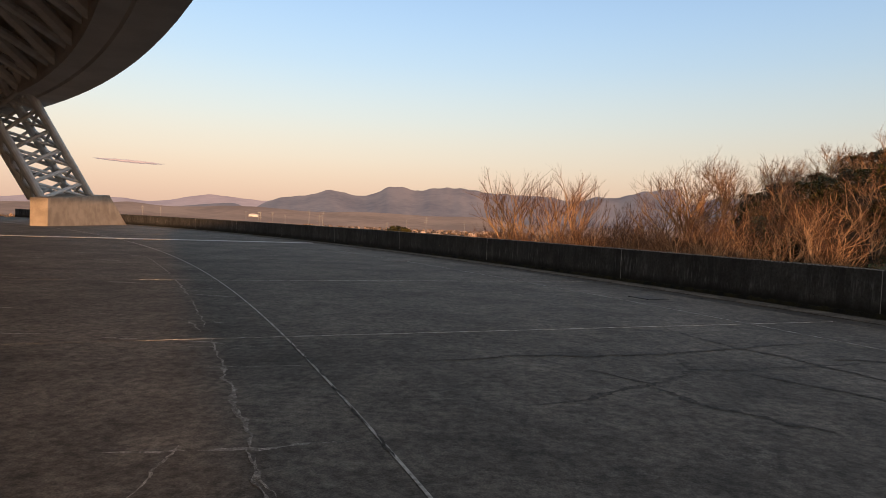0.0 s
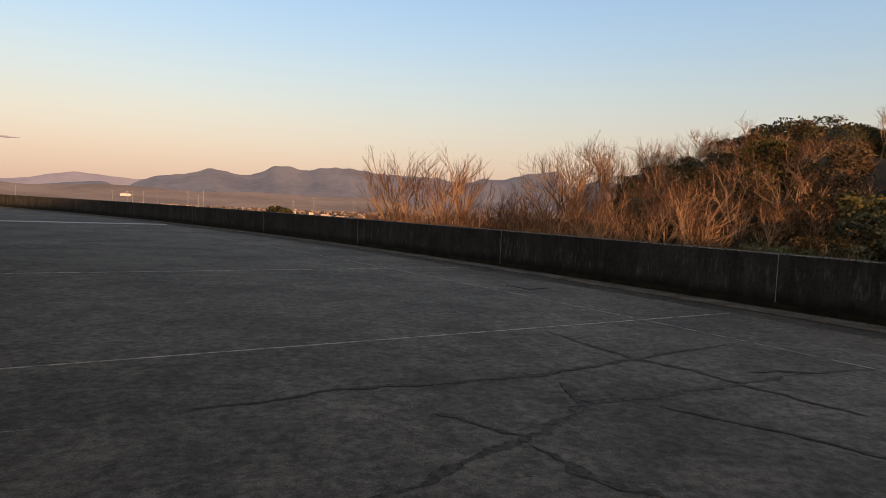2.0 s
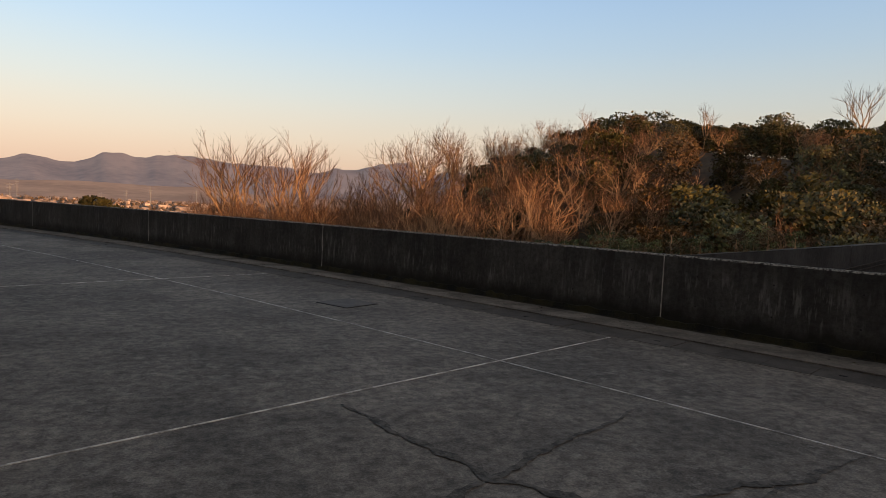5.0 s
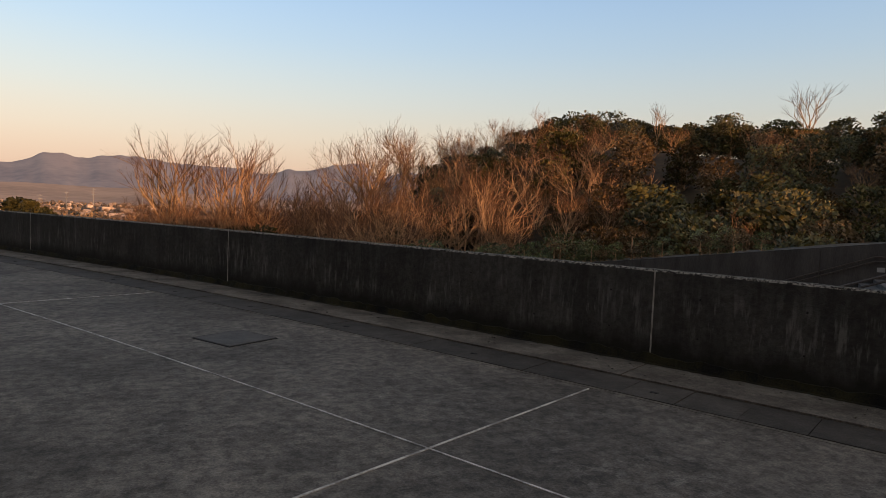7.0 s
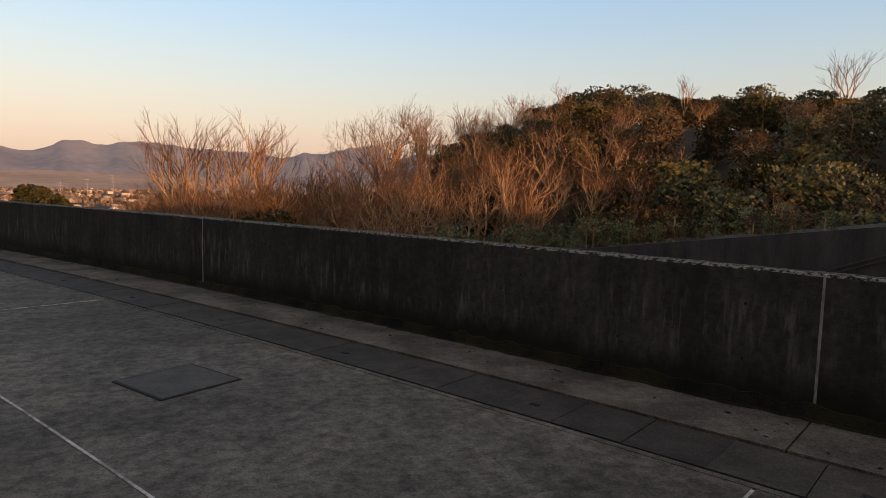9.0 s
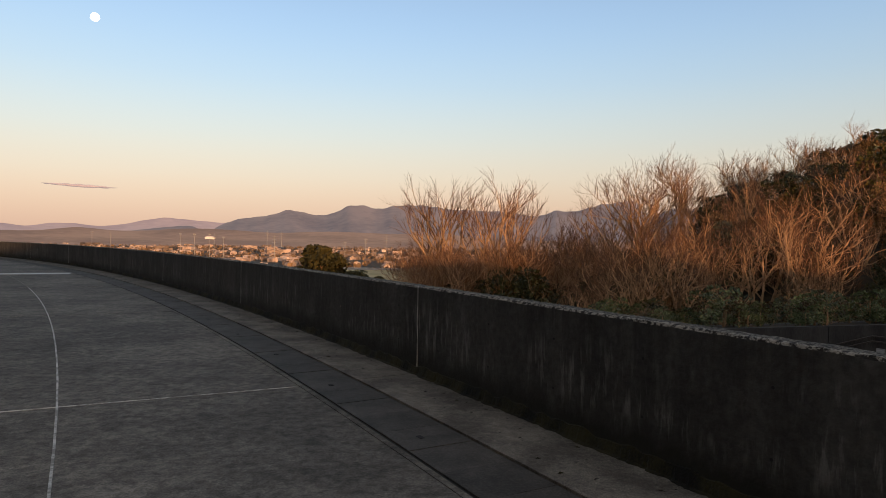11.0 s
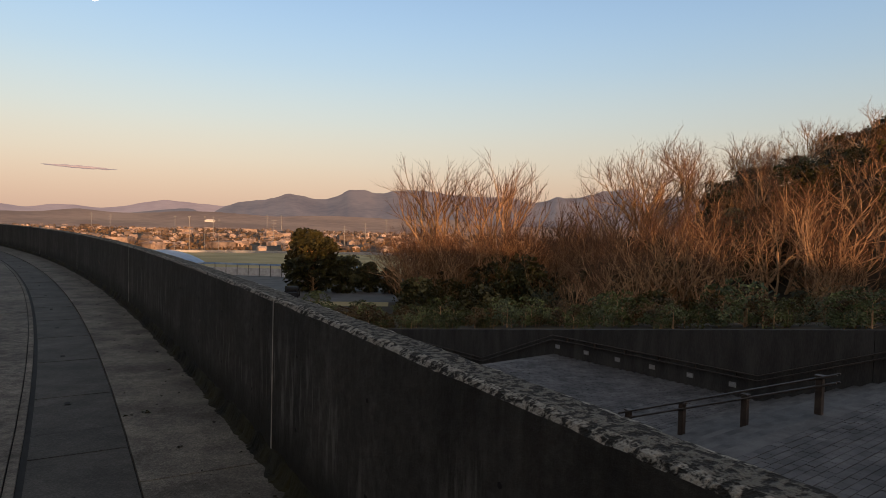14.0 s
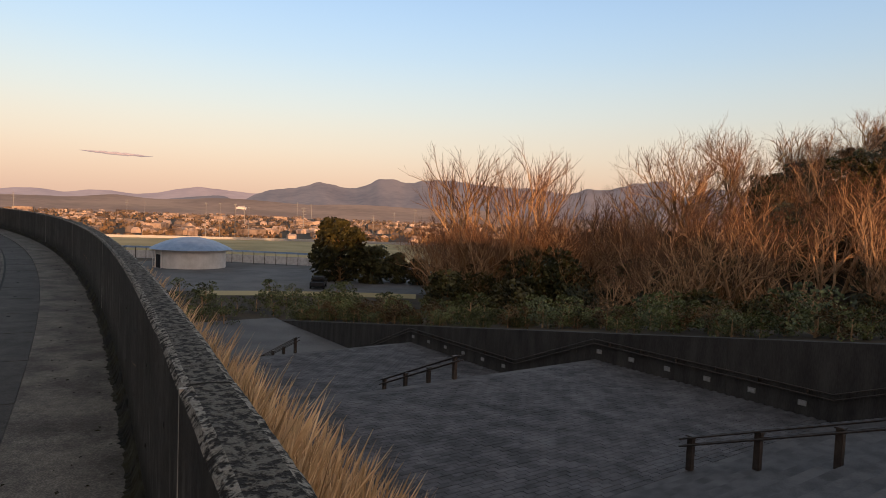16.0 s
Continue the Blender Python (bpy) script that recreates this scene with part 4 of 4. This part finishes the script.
CRACKS = [
    ([(0.0, 1.75), (0.61, 2.07), (0.99, 2.53), (1.5, 2.89), (2.1, 3.67), (2.6, 3.8), (3.06, 3.98), (3.85, 4.3), (4.54, 4.66), (5.18, 4.83), (5.9, 5.02)], 0.045),
    ([(1.4, 2.7), (1.6, 2.2), (2.02, 1.87), (2.52, 1.49)], 0.05),
    ([(0.8, 3.36), (1.05, 3.15), (1.4, 2.86)], 0.03),
    ([(2.04, 4.27), (2.13, 3.67)], 0.05),
    ([(2.65, 3.6), (3.12, 3.2), (3.54, 2.85), (3.9, 2.3)], 0.035),
    ([(2.6, 6.75), (2.93, 5.95), (3.22, 5.23), (3.55, 4.9), (3.85, 4.3), (4.04, 3.95), (4.41, 3.3)], 0.04),
    ([(-1.01, 3.35), (-0.47, 3.58), (0.02, 3.93), (0.83, 4.13), (1.42, 4.34), (1.95, 4.5), (2.44, 4.83), (3.22, 5.23), (3.67, 5.58), (4.19, 5.8), (4.85, 6.16)], 0.035),
    ([(4.2, 4.75), (4.58, 4.82), (4.99, 4.76)], 0.04),
]
for i, (line, width) in enumerate(CRACKS):
    ribbon("crack", line, width, M_CRACK, floor, 0.003 + 0.0006 * i, 40 + i)
M_SCUFF = material("pale_scuffed_concrete", (0.13, 0.12, 0.105), (0.36, 0.34, 0.305), 12, 0.85, 0.4, 60, speck=0.5)
for i, (line, width) in enumerate([([(-2.9, 0.1), (-1.97, 0.32), (-1.3, 0.6)], 0.022), ([(-1.97, 0.32), (-1.55, -0.4)], 0.015), ([(-2.45, 0.3), (-2.3, -0.6)], 0.013),
                                   ([(-4.6, 5.2), (-4.1, 4.4)], 0.02), ([(-3.9, 3.4), (-2.2, 4.0)], 0.01)]):
    ribbon("worn_line", line, width, M_SCUFF, floor, 0.003 + 0.0005 * i, 70 + i)
for i, (a1, a2, w) in enumerate(((25.38, 26.7, 0.03), (26.7, 27.3, 0.014), (27.6, 29.0, 0.012), (29.2, 30.6, 0.02), (31.2, 34.2, 0.016), (24.6, 25.3, 0.014))):
    steps = [polar(127.45, a1 + (a2 - a1) * j / 8) for j in range(9)]
    ribbon("worn_line", [(p.x, p.y) for p in steps], w, M_SCUFF, floor, 0.0042 + 0.0003 * i, 90 + i)
ribbon("worn_line", [(-3.35, 2.45), (-2.6, 2.7), (-1.85, 2.95)], 0.012, M_SCUFF, floor, 0.0062, 97)
rs = random.Random(9)
for i in range(70):
    x, y = rs.uniform(-15, -3), rs.uniform(2, 18)
    if math.hypot(x - CX, y - CY) > 128:
        continue
    dx, dy = rs.uniform(0.2, 0.9), rs.uniform(-0.1, 0.3)
    ribbon("worn_line", [(x, y), (x + dx, y + dy)], rs.uniform(0.01, 0.06), M_SCUFF, floor, 0.002 + 0.0001 * i, 100 + i)
# ragged dark edge where the sealant has come loose
a0 = math.degrees(math.atan2(0.3 - CY, -1.0 - CX))
for i in range(6):
    a = a0 + i * 0.32
    p, q = polar(128.37, a), polar(128.37, a + 0.24)
    ribbon("worn_line", [(p.x, p.y), (q.x, q.y)], 0.014, M_CRACK, floor, 0.0055, 140 + i)

# form-tie holes in the parapet face: near-black discs paint their shade
for k in range(-3, 5):
    for j in range(8):
        for z in (0.34, 0.74):
            a = joint_angle(k) + 3.135 * (j + 0.5) / 8
            p = polar(R_WALL - 0.003, a, z)
            bm = bmesh.new()
            n = polar(1, a) - polar(0, a)
            tube(bm, p, p + n * 0.02, 0.011, 0.011, 6)
            part("tie_hole", bm, M_DARK, wall)


# ---- dry grass on the bank behind the parapet ----
def build_grass():
    rg = random.Random(3)
    verts, faces = [], []
    for i in range(26000):
        a = 29.2 + 8.5 * rg.random()
        out = 0.26 + 1.25 * rg.random() ** 1.4
        p = polar(R_WALL + out, a)
        z = ground_z(p.x, p.y) - 0.02
        h = rg.uniform(0.5, 0.95) * (1.1 - 0.25 * out) * smooth(29.2, 30.6, a)
        if h < 0.2:
            continue
        lean = Vector((rg.gauss(0.1, 0.16), rg.gauss(0.02, 0.16), 0))
        w = Vector((rg.uniform(-1, 1), rg.uniform(-1, 1), 0)).normalized() * rg.uniform(0.0018, 0.004)
        b = len(verts)
        m = Vector((p.x, p.y, z + h * 0.55)) + lean * h * 0.35
        t = Vector((p.x, p.y, z + h)) + lean * h
        q = Vector((p.x, p.y, z))
        plume = w * rg.uniform(1.2, 3.0)
        verts += [q - w, q + w, m + w * 0.8, m - w * 0.8, m.lerp(t, 0.6) + plume, m.lerp(t, 0.6) - plume, t]
        faces += [(b, b + 1, b + 2, b + 3), (b + 3, b + 2, b + 4, b + 5), (b + 5, b + 4, b + 6)]
    tagged(mesh_object("dry_grass", verts, faces, M_GRASS), "tall dry straw-coloured grass on the bank", "grass", kind="stuff")


build_grass()

# dead leaves and grit on the strip by the wall
rl = random.Random(12)
lv, lf = [], []
for i in range(420):
    a = 24 + 22 * rl.random()
    p = polar(139.3 + 0.6 * rl.random() ** 0.7, a, 0.0145)
    t, w, h = rl.uniform(0, 6.28), rl.uniform(0.006, 0.03), rl.uniform(0.003, 0.012)
    c, sn = math.cos(t) * w, math.sin(t) * w
    b = len(lv)
    lv += [(p.x - c, p.y - sn, p.z), (p.x - sn * 0.5, p.y + c * 0.5, p.z + h), (p.x + c, p.y + sn, p.z + 0.002), (p.x + sn * 0.5, p.y - c * 0.5, p.z + h * 0.6)]
    lf.append((b, b + 1, b + 2, b + 3))
tagged(mesh_object("leaf_litter", lv, lf, M_SHADEMOSS), "dark dead leaves and grit at the foot of the parapet", "litter", kind="stuff")

# side handrail at the foot of the bank
rail = thing("side_handrail", "dark bent pipe handrail at the side of the steps", "handrail")
path = [(14.0, V0 - 1.1, -1.74), (13.6, V0 - 0.7, -1.74), (11.9, V0 - 0.58, -1.08), (11.2, V0 - 0.58, -1.08)]
for h in (0.0, -0.22):
    for (ua, va, za), (ub, vb, zb) in zip(path, path[1:]):
        part("rail", tube(bmesh.new(), (*uv_to_xy(ua, va), za + h), (*uv_to_xy(ub, vb), zb + h), 0.024, 0.024, 8), M_RAIL, rail)
for ua, zt in ((13.6, -1.72), (11.9, -1.05)):
    x, y = uv_to_xy(ua, V0 - 0.58 if ua < 13 else V0 - 0.7)
    part("post", tube(bmesh.new(), (x, y, plaza_z(ua) - 0.02), (x, y, zt), 0.026, 0.026, 8), M_RAIL, rail)

# kerb along the walk's edge to the bank
for i in range(34):
    u0 = -8 + i * 1.8
    z = max(plaza_z(u0), plaza_z(u0 + 1.8))
    uv_block("edge_kerb", u0, u0 + 1.79, V0 - 0.2, V0, z - 1.5, z + 0.12, M_STEP, walkway)


# ---- parking place, round building, fence, field ----
def sector(name, d0, d1, t0, t1, lift, mat, label, category, n=24, rows=8):
    verts, faces = [], []
    for i in range(n + 1):
        for j in range(rows + 1):
            x, y = at_bearing(t0 + (t1 - t0) * i / n, d0 + (d1 - d0) * j / rows)
            verts.append((x, y, sector_z(x, y) + lift))
    for i in range(n):
        for j in range(rows):
            p = i * (rows + 1) + j
            faces.append((p, p + 1, p + rows + 2, p + rows + 1))
    return tagged(mesh_object(name, verts, faces, mat), label, category, kind="structure")


sector("pavement_lot", 78, 118, -34, -2, 0.04, M_LOT, "dull grey asphalt of the parking place below", "pavement")
sector("ground_field", 150, 236, -60, 3, 0.06, M_FIELD, "flat olive-tan winter turf of the playing field", "field", 30, 14)
sector("ground_lawn", 74, 78, -22, -4, 0.05, M_FIELD, "narrow strip of dull winter lawn", "lawn")

house = thing("round_building", "small round white building with a shallow pale blue domed roof", "building", at=(-38.0, 111.6, -8.0))
house.scale = (0.95, 0.95, 0.95)
bm = bmesh.new()
bmesh.ops.create_cone(bm, cap_ends=True, segments=40, radius1=5.3, radius2=5.3, depth=2.9, matrix=Matrix.Translation((0, 0, 1.45)))
body = part("wall", bm, M_WHITE, house)
bm = bmesh.new()
rings = 7
prev = None
for j in range(rings + 1):
    t = j / rings
    r, z = 6.3 * (1 - t), 2.95 + 1.9 * (1 - (1 - t) ** 2)
    if j == rings:
        apex = bm.verts.new((0, 0, z))
        for i in range(40):
            bm.faces.new((prev[i], prev[(i + 1) % 40], apex))
        break
    ring = [bm.verts.new((r * math.cos(2 * math.pi * i / 40), r * math.sin(2 * math.pi * i / 40), z)) for i in range(40)]
    if prev:
        for i in range(40):
            bm.faces.new((prev[i], prev[(i + 1) % 40], ring[(i + 1) % 40], ring[i]))
    prev = ring
dome = part("roof", bm, M_BLUE, house, "pale blue domed metal roof")
bm = bmesh.new()
bmesh.ops.create_cone(bm, cap_ends=True, segments=40, radius1=6.1, radius2=6.2, depth=0.2, matrix=Matrix.Translation((0, 0, 2.9)))
part("eave", bm, M_WHITE, dome)
# solid near-black blocks paint the shade of open doorways
for ang in (-146, -136, -126):
    a = radians(ang)
    bm = box(bmesh.new(), (0.9, 0.12, 2.1), (5.28 * math.cos(a), 5.28 * math.sin(a), 1.05), Matrix.Rotation(a + math.pi / 2, 4, "Z"))
    part("doorway", bm, M_DARK, body)
for ang in (-150, -133, -116):
    a = radians(ang)
    part("post", tube(bmesh.new(), (5.7 * math.cos(a), 5.7 * math.sin(a), 0), (5.7 * math.cos(a), 5.7 * math.sin(a), 2.85), 0.09, 0.09, 8), M_WHITE, house)

fence = thing("fence", "pale fence with dark posts along the parking place", "fence", kind="structure")
for i in range(26):
    x = -58 + i * 1.9
    y = 121 - 0.06 * (x + 35)
    zg = sector_z(x, y)
    part("post", box(bmesh.new(), (0.09, 0.09, 2.2), (x, y, zg + 1.1)), M_RAIL, fence)
    part("fence_panel", box(bmesh.new(), (1.78, 0.04, 1.3), (x + 0.95, y, zg + 0.85)), M_PLATE, fence)
    part("top_rail", box(bmesh.new(), (1.9, 0.1, 0.3), (x + 0.95, y, zg + 2.1)), M_BLUE, fence)

edge = thing("field_edge", "long pale concrete edge at the far side of the field", "wall", kind="structure")
for i in range(40):
    p, q = at_bearing(-60 + 1.6 * i, 237), at_bearing(-58.4 + 1.6 * i, 237)
    m = ((p[0] + q[0]) / 2, (p[1] + q[1]) / 2)
    ln = math.hypot(q[0] - p[0], q[1] - p[1])
    part("edge_block", box(bmesh.new(), (ln, 0.5, 0.9), (*m, sector_z(*m) + 0.4), Matrix.Rotation(math.atan2(q[1] - p[1], q[0] - p[0]), 4, "Z")), M_LAMP, edge)

BIG = leaf_tree_meshes(51, 8.2, 7.6, M_DARKLEAF, 6500, 0.56, 0.0, 90)
for th, d, hgt in ((-10.7, 90, 8.3), (-7.9, 89, 5.0), (-6.0, 90, 4.0), (-4.0, 88, 3.4)):
    x, y = at_bearing(th, d)
    plant("round_evergreen", BIG[0], x, y, hgt / 8.2, 40 * th, "dense dark round evergreen tree beside the parking place", "tree", "evergreens by the parking place")
rb = random.Random(77)
for i in range(70):
    th, d = rb.uniform(-24, 4), rb.uniform(52, 72)
    x, y = at_bearing(th, d)
    if 0.788 * x + 0.616 * y < 21:
        continue
    meshes, top = rb.choice(SHRUB[:2])
    plant("shrub", meshes, x, y, rb.uniform(0.6, 1.2), rb.uniform(0, 360), "low green shrub on the lower bank", "shrub", "shrubs on the lower bank")

car = thing("parked_car", "dark parked car beside the lawn", "car", at=(*at_bearing(-12.4, 82), -7.95), turn=98)
bm = box(bmesh.new(), (4.2, 1.7, 0.62), (0, 0, 0.62), bevel=0.12)
M_CAR = material("dark_car_paint", (0.015, 0.016, 0.02), (0.025, 0.026, 0.03), 2, 0.25, 0.0)
cbody = part("body", bm, M_CAR, car)
bm = box(bmesh.new(), (2.3, 1.5, 0.5), (-0.2, 0, 1.13), bevel=0.14)
part("cabin", bm, M_DARK, car, "dark glazed car cabin")
for sx in (-1.3, 1.3):
    for sy in (-0.78, 0.78):
        part("wheel", tube(bmesh.new(), (sx, sy - 0.1, 0.32), (sx, sy + 0.1, 0.32), 0.32, 0.32, 14), M_DARK, car)


# ---- town on the plain ----
def build_town():
    rt = random.Random(17)
    verts, faces = [], []
    for i in range(1600):
        th = rt.uniform(-48, 16)
        d = 640 + 1450 * rt.random() ** 1.2
        if noise.noise((th * 0.22, d * 0.004, 2.0)) < -0.05 and rt.random() < 0.8:
            continue
        x, y = at_bearing(th, d)
        z = sector_z(x, y)
        big = rt.random() < 0.05
        w, l, h = (rt.uniform(20, 45), rt.uniform(14, 24), rt.uniform(5, 10)) if big else (rt.uniform(6, 11), rt.uniform(5, 8), rt.uniform(2.8, 5))
        a = rt.uniform(0, 3.14)
        c, s = math.cos(a), math.sin(a)
        roof_h = 0.3 if big else rt.uniform(1.5, 2.6)
        b = len(verts)
        for px, py, pz in ((-w, -l, 0), (w, -l, 0), (w, l, 0), (-w, l, 0), (-w, -l, h), (w, -l, h), (w, l, h), (-w, l, h), (-w, 0, h + roof_h), (w, 0, h + roof_h)):
            verts.append((x + (px * c - py * s) / 2, y + (px * s + py * c) / 2, z + pz))
        faces += [tuple(b + k for k in f) for f in ((0, 1, 5, 4), (1, 2, 6, 9, 5), (2, 3, 7, 6), (3, 0, 4, 8, 7), (4, 5, 9, 8), (6, 7, 8, 9))]
    tagged(mesh_object("town_houses", verts, faces, M_HOUSE), "far town of small pale houses in warm evening light", "houses", kind="stuff")
    verts, faces = [], []
    for i in range(26000):
        th = rt.uniform(-50, 18)
        d = 330 + 1900 * rt.random() ** 1.5
        if noise.noise((th * 0.3, d * 0.006, 7.0)) < -0.08 and d > 330:
            continue
        x, y = at_bearing(th, d)
        z = sector_z(x, y)
        s = rt.uniform(0.9, 2.6)
        n = Vector((rt.uniform(-1, 1), rt.uniform(-1, 0.2), rt.uniform(-0.3, 1))).normalized()
        e = n.orthogonal().normalized()
        f = n.cross(e)
        p = Vector((x, y, z + rt.uniform(0.5, 5.0)))
        b = len(verts)
        verts += [p + e * s, p + f * s, p - e * s, p - f * s]
        faces.append((b, b + 1, b + 2, b + 3))
    tagged(mesh_object("far_woods", verts, faces, M_FARWOOD), "brown winter trees scattered over the plain", "trees", kind="stuff")


M_FARWOOD = material("far_winter_woods", (0.08, 0.05, 0.03), (0.16, 0.10, 0.05), 0.03, 0.95, 0.0, 0.4, island=0.35)
build_town()


def mast(x, y, z, h, arms, name, label):
    ob = thing(name, label, "pylon" if arms else "pole", "pylons of the plain" if arms else "poles at the field", at=(x, y, z))
    w = h * 0.017 if arms else 0.12
    part("shaft", tube(bmesh.new(), (0, 0, 0), (0, 0, h), w, w * 0.45, 5), M_POLE, ob)
    for k in range(arms):
        zz = h * (0.7 + 0.12 * k)
        part("arm", box(bmesh.new(), (h * 0.22, w * 0.6, w * 0.6), (0, 0, zz)), M_POLE, ob)
    if not arms:
        part("lamp_head", box(bmesh.new(), (0.9, 0.2, 0.3), (0, 0, h)), M_POLE, ob)


for th, d, h in ((-36, 1500, 42), (-28.5, 1900, 40), (-27.2, 1750, 36), (-15.2, 1900, 48), (-14.0, 2000, 48), (-14.6, 900, 32), (-5.0, 1300, 38), (-8.6, 800, 26), (-19.5, 1100, 34), (-1.5, 1500, 36), (-6.8, 1100, 30)):
    x, y = at_bearing(th, d)
    mast(x, y, sector_z(x, y), h, 3, "power_pylon", "slim pale steel power pylon on the plain")
for th, d, h in ((-22.3, 262, 13), (-21.2, 262, 13), (-20.0, 262, 13), (-18.9, 262, 12)):
    x, y = at_bearing(th, d)
    mast(x, y, sector_z(x, y), h, 0, "floodlight_pole", "slim pale floodlight pole behind the field")
x, y = at_bearing(-19.8, 2210)
hall = thing("white_hall", "long bright white hall on a far hillside", "building", at=(x, y, -10), turn=10)
part("wall", box(bmesh.new(), (30, 16, 9), (0, 0, 4.5)), M_WHITE, hall)
bm = bmesh.new()
bmesh.ops.create_cone(bm, cap_ends=True, segments=4, radius1=22, radius2=11, depth=3, matrix=Matrix.Translation((0, 0, 10.5)) @ Matrix.Diagonal((1, 0.6, 1, 1)) @ Matrix.Rotation(radians(45), 4, "Z"))
part("roof", bm, M_WHITE, hall)

# ---- moon and cloud ----
M_MOON = material("moon_surface", (0.9, 0.9, 0.88), (1.0, 1.0, 0.98), 0.03, 1.0, 0.0, 0.1, glow=1.6)
bm = bmesh.new()
bmesh.ops.create_uvsphere(bm, u_segments=28, v_segments=16, radius=23)
moon = thing("moon", "small white moon in the clear evening sky", "moon", at=(4.5 - 0.456 * 4000, 10.5 + 0.844 * 4000, 1.5 + 0.2825 * 4000), kind="structure")
part("disc", bm, M_MOON, moon)
rc = random.Random(2)
bm = bmesh.new()
for i in range(26):
    t = i / 25 * 2 - 1
    s = (1 - abs(t) ** 1.5) ** 0.7 + 0.03
    bmesh.ops.create_icosphere(bm, subdivisions=2, radius=1, matrix=Matrix.Translation((t * 165, rc.uniform(-8, 8), rc.uniform(-2, 2) - 5 * t)) @ Matrix.Diagonal((30, 20, 8 * s, 1)))
cloud = thing("thin_cloud", "thin grey-violet streak of cloud low in the sky", "cloud", at=(-0.46 - 0.486 * 4300, -3.9 + 0.8716 * 4300, 1.6 + 0.0653 * 4300), turn=29, kind="structure")
part("streak", bm, M_CLOUD, cloud)


# ---- pavers of the stepped walk ----
def paver_mesh():
    me = bpy.data.meshes.new("paver")
    bm = box(bmesh.new(), (0.29, 0.14, 0.05), (0, 0, -0.025))
    top = [f for f in bm.faces if f.normal.z > 0.5]
    bmesh.ops.inset_region(bm, faces=top, thickness=0.006)
    for f in top:
        for v in f.verts:
            v.co.z += 0.004
    bm.to_mesh(me)
    bm.free()
    me.materials.append(M_PAVE)
    return me


PAVER = paver_mesh()
ANG = math.atan2(0.616, 0.788)
rp = random.Random(4)
pv, pf = [], []
singles = 0
for i in range(1, 4):
    u0, u1 = FLIGHTS[i - 1] + STEPS * TREAD, FLIGHTS[i] - 0.3
    z = -0.31 - RISE * STEPS * i
    rows = int((u1 - u0) / 0.15)
    cols = int((V1 - V0) / 0.3)
    for a in range(rows):
        for b in range(cols):
            uu, vv = u0 + 0.075 + a * 0.15, V0 + 0.15 + (b + 0.5 * (a % 2)) * 0.3
            if vv > V1 - 0.1:
                continue
            x, y = uv_to_xy(uu, vv)
            dz = rp.uniform(-0.004, 0.004)
            if i == 2 and 16.6 < uu < 19.3 and 22.5 < vv < 28.0 and singles < 300:
                ob = new("paver", PAVER)
                ob.parent = walkway
                ob.matrix_world = pose(x, y, z + dz, 0, 0, math.degrees(ANG))
                singles += 1
                continue
            k = len(pv)
            ca, sa = math.cos(ANG), math.sin(ANG)
            tilt = rp.uniform(-0.003, 0.003)
            for px, py, pz in ((-0.143, -0.068, 0), (0.143, -0.068, 0), (0.143, 0.068, 0), (-0.143, 0.068, 0), (-0.145, -0.07, -0.03), (0.145, -0.07, -0.03), (0.145, 0.07, -0.03), (-0.145, 0.07, -0.03)):
                pv.append((x + px * ca - py * sa, y + px * sa + py * ca, z + dz + pz + (tilt if px > 0 else 0)))
            pf += [(k, k + 1, k + 2, k + 3), (k, k + 4, k + 5, k + 1), (k + 1, k + 5, k + 6, k + 2), (k + 2, k + 6, k + 7, k + 3), (k + 3, k + 7, k + 4, k)]
ob = mesh_object("pavers", pv, pf, M_PAVE, walkway)
tagged(ob, "grey concrete pavers of the landings", kind="stuff")
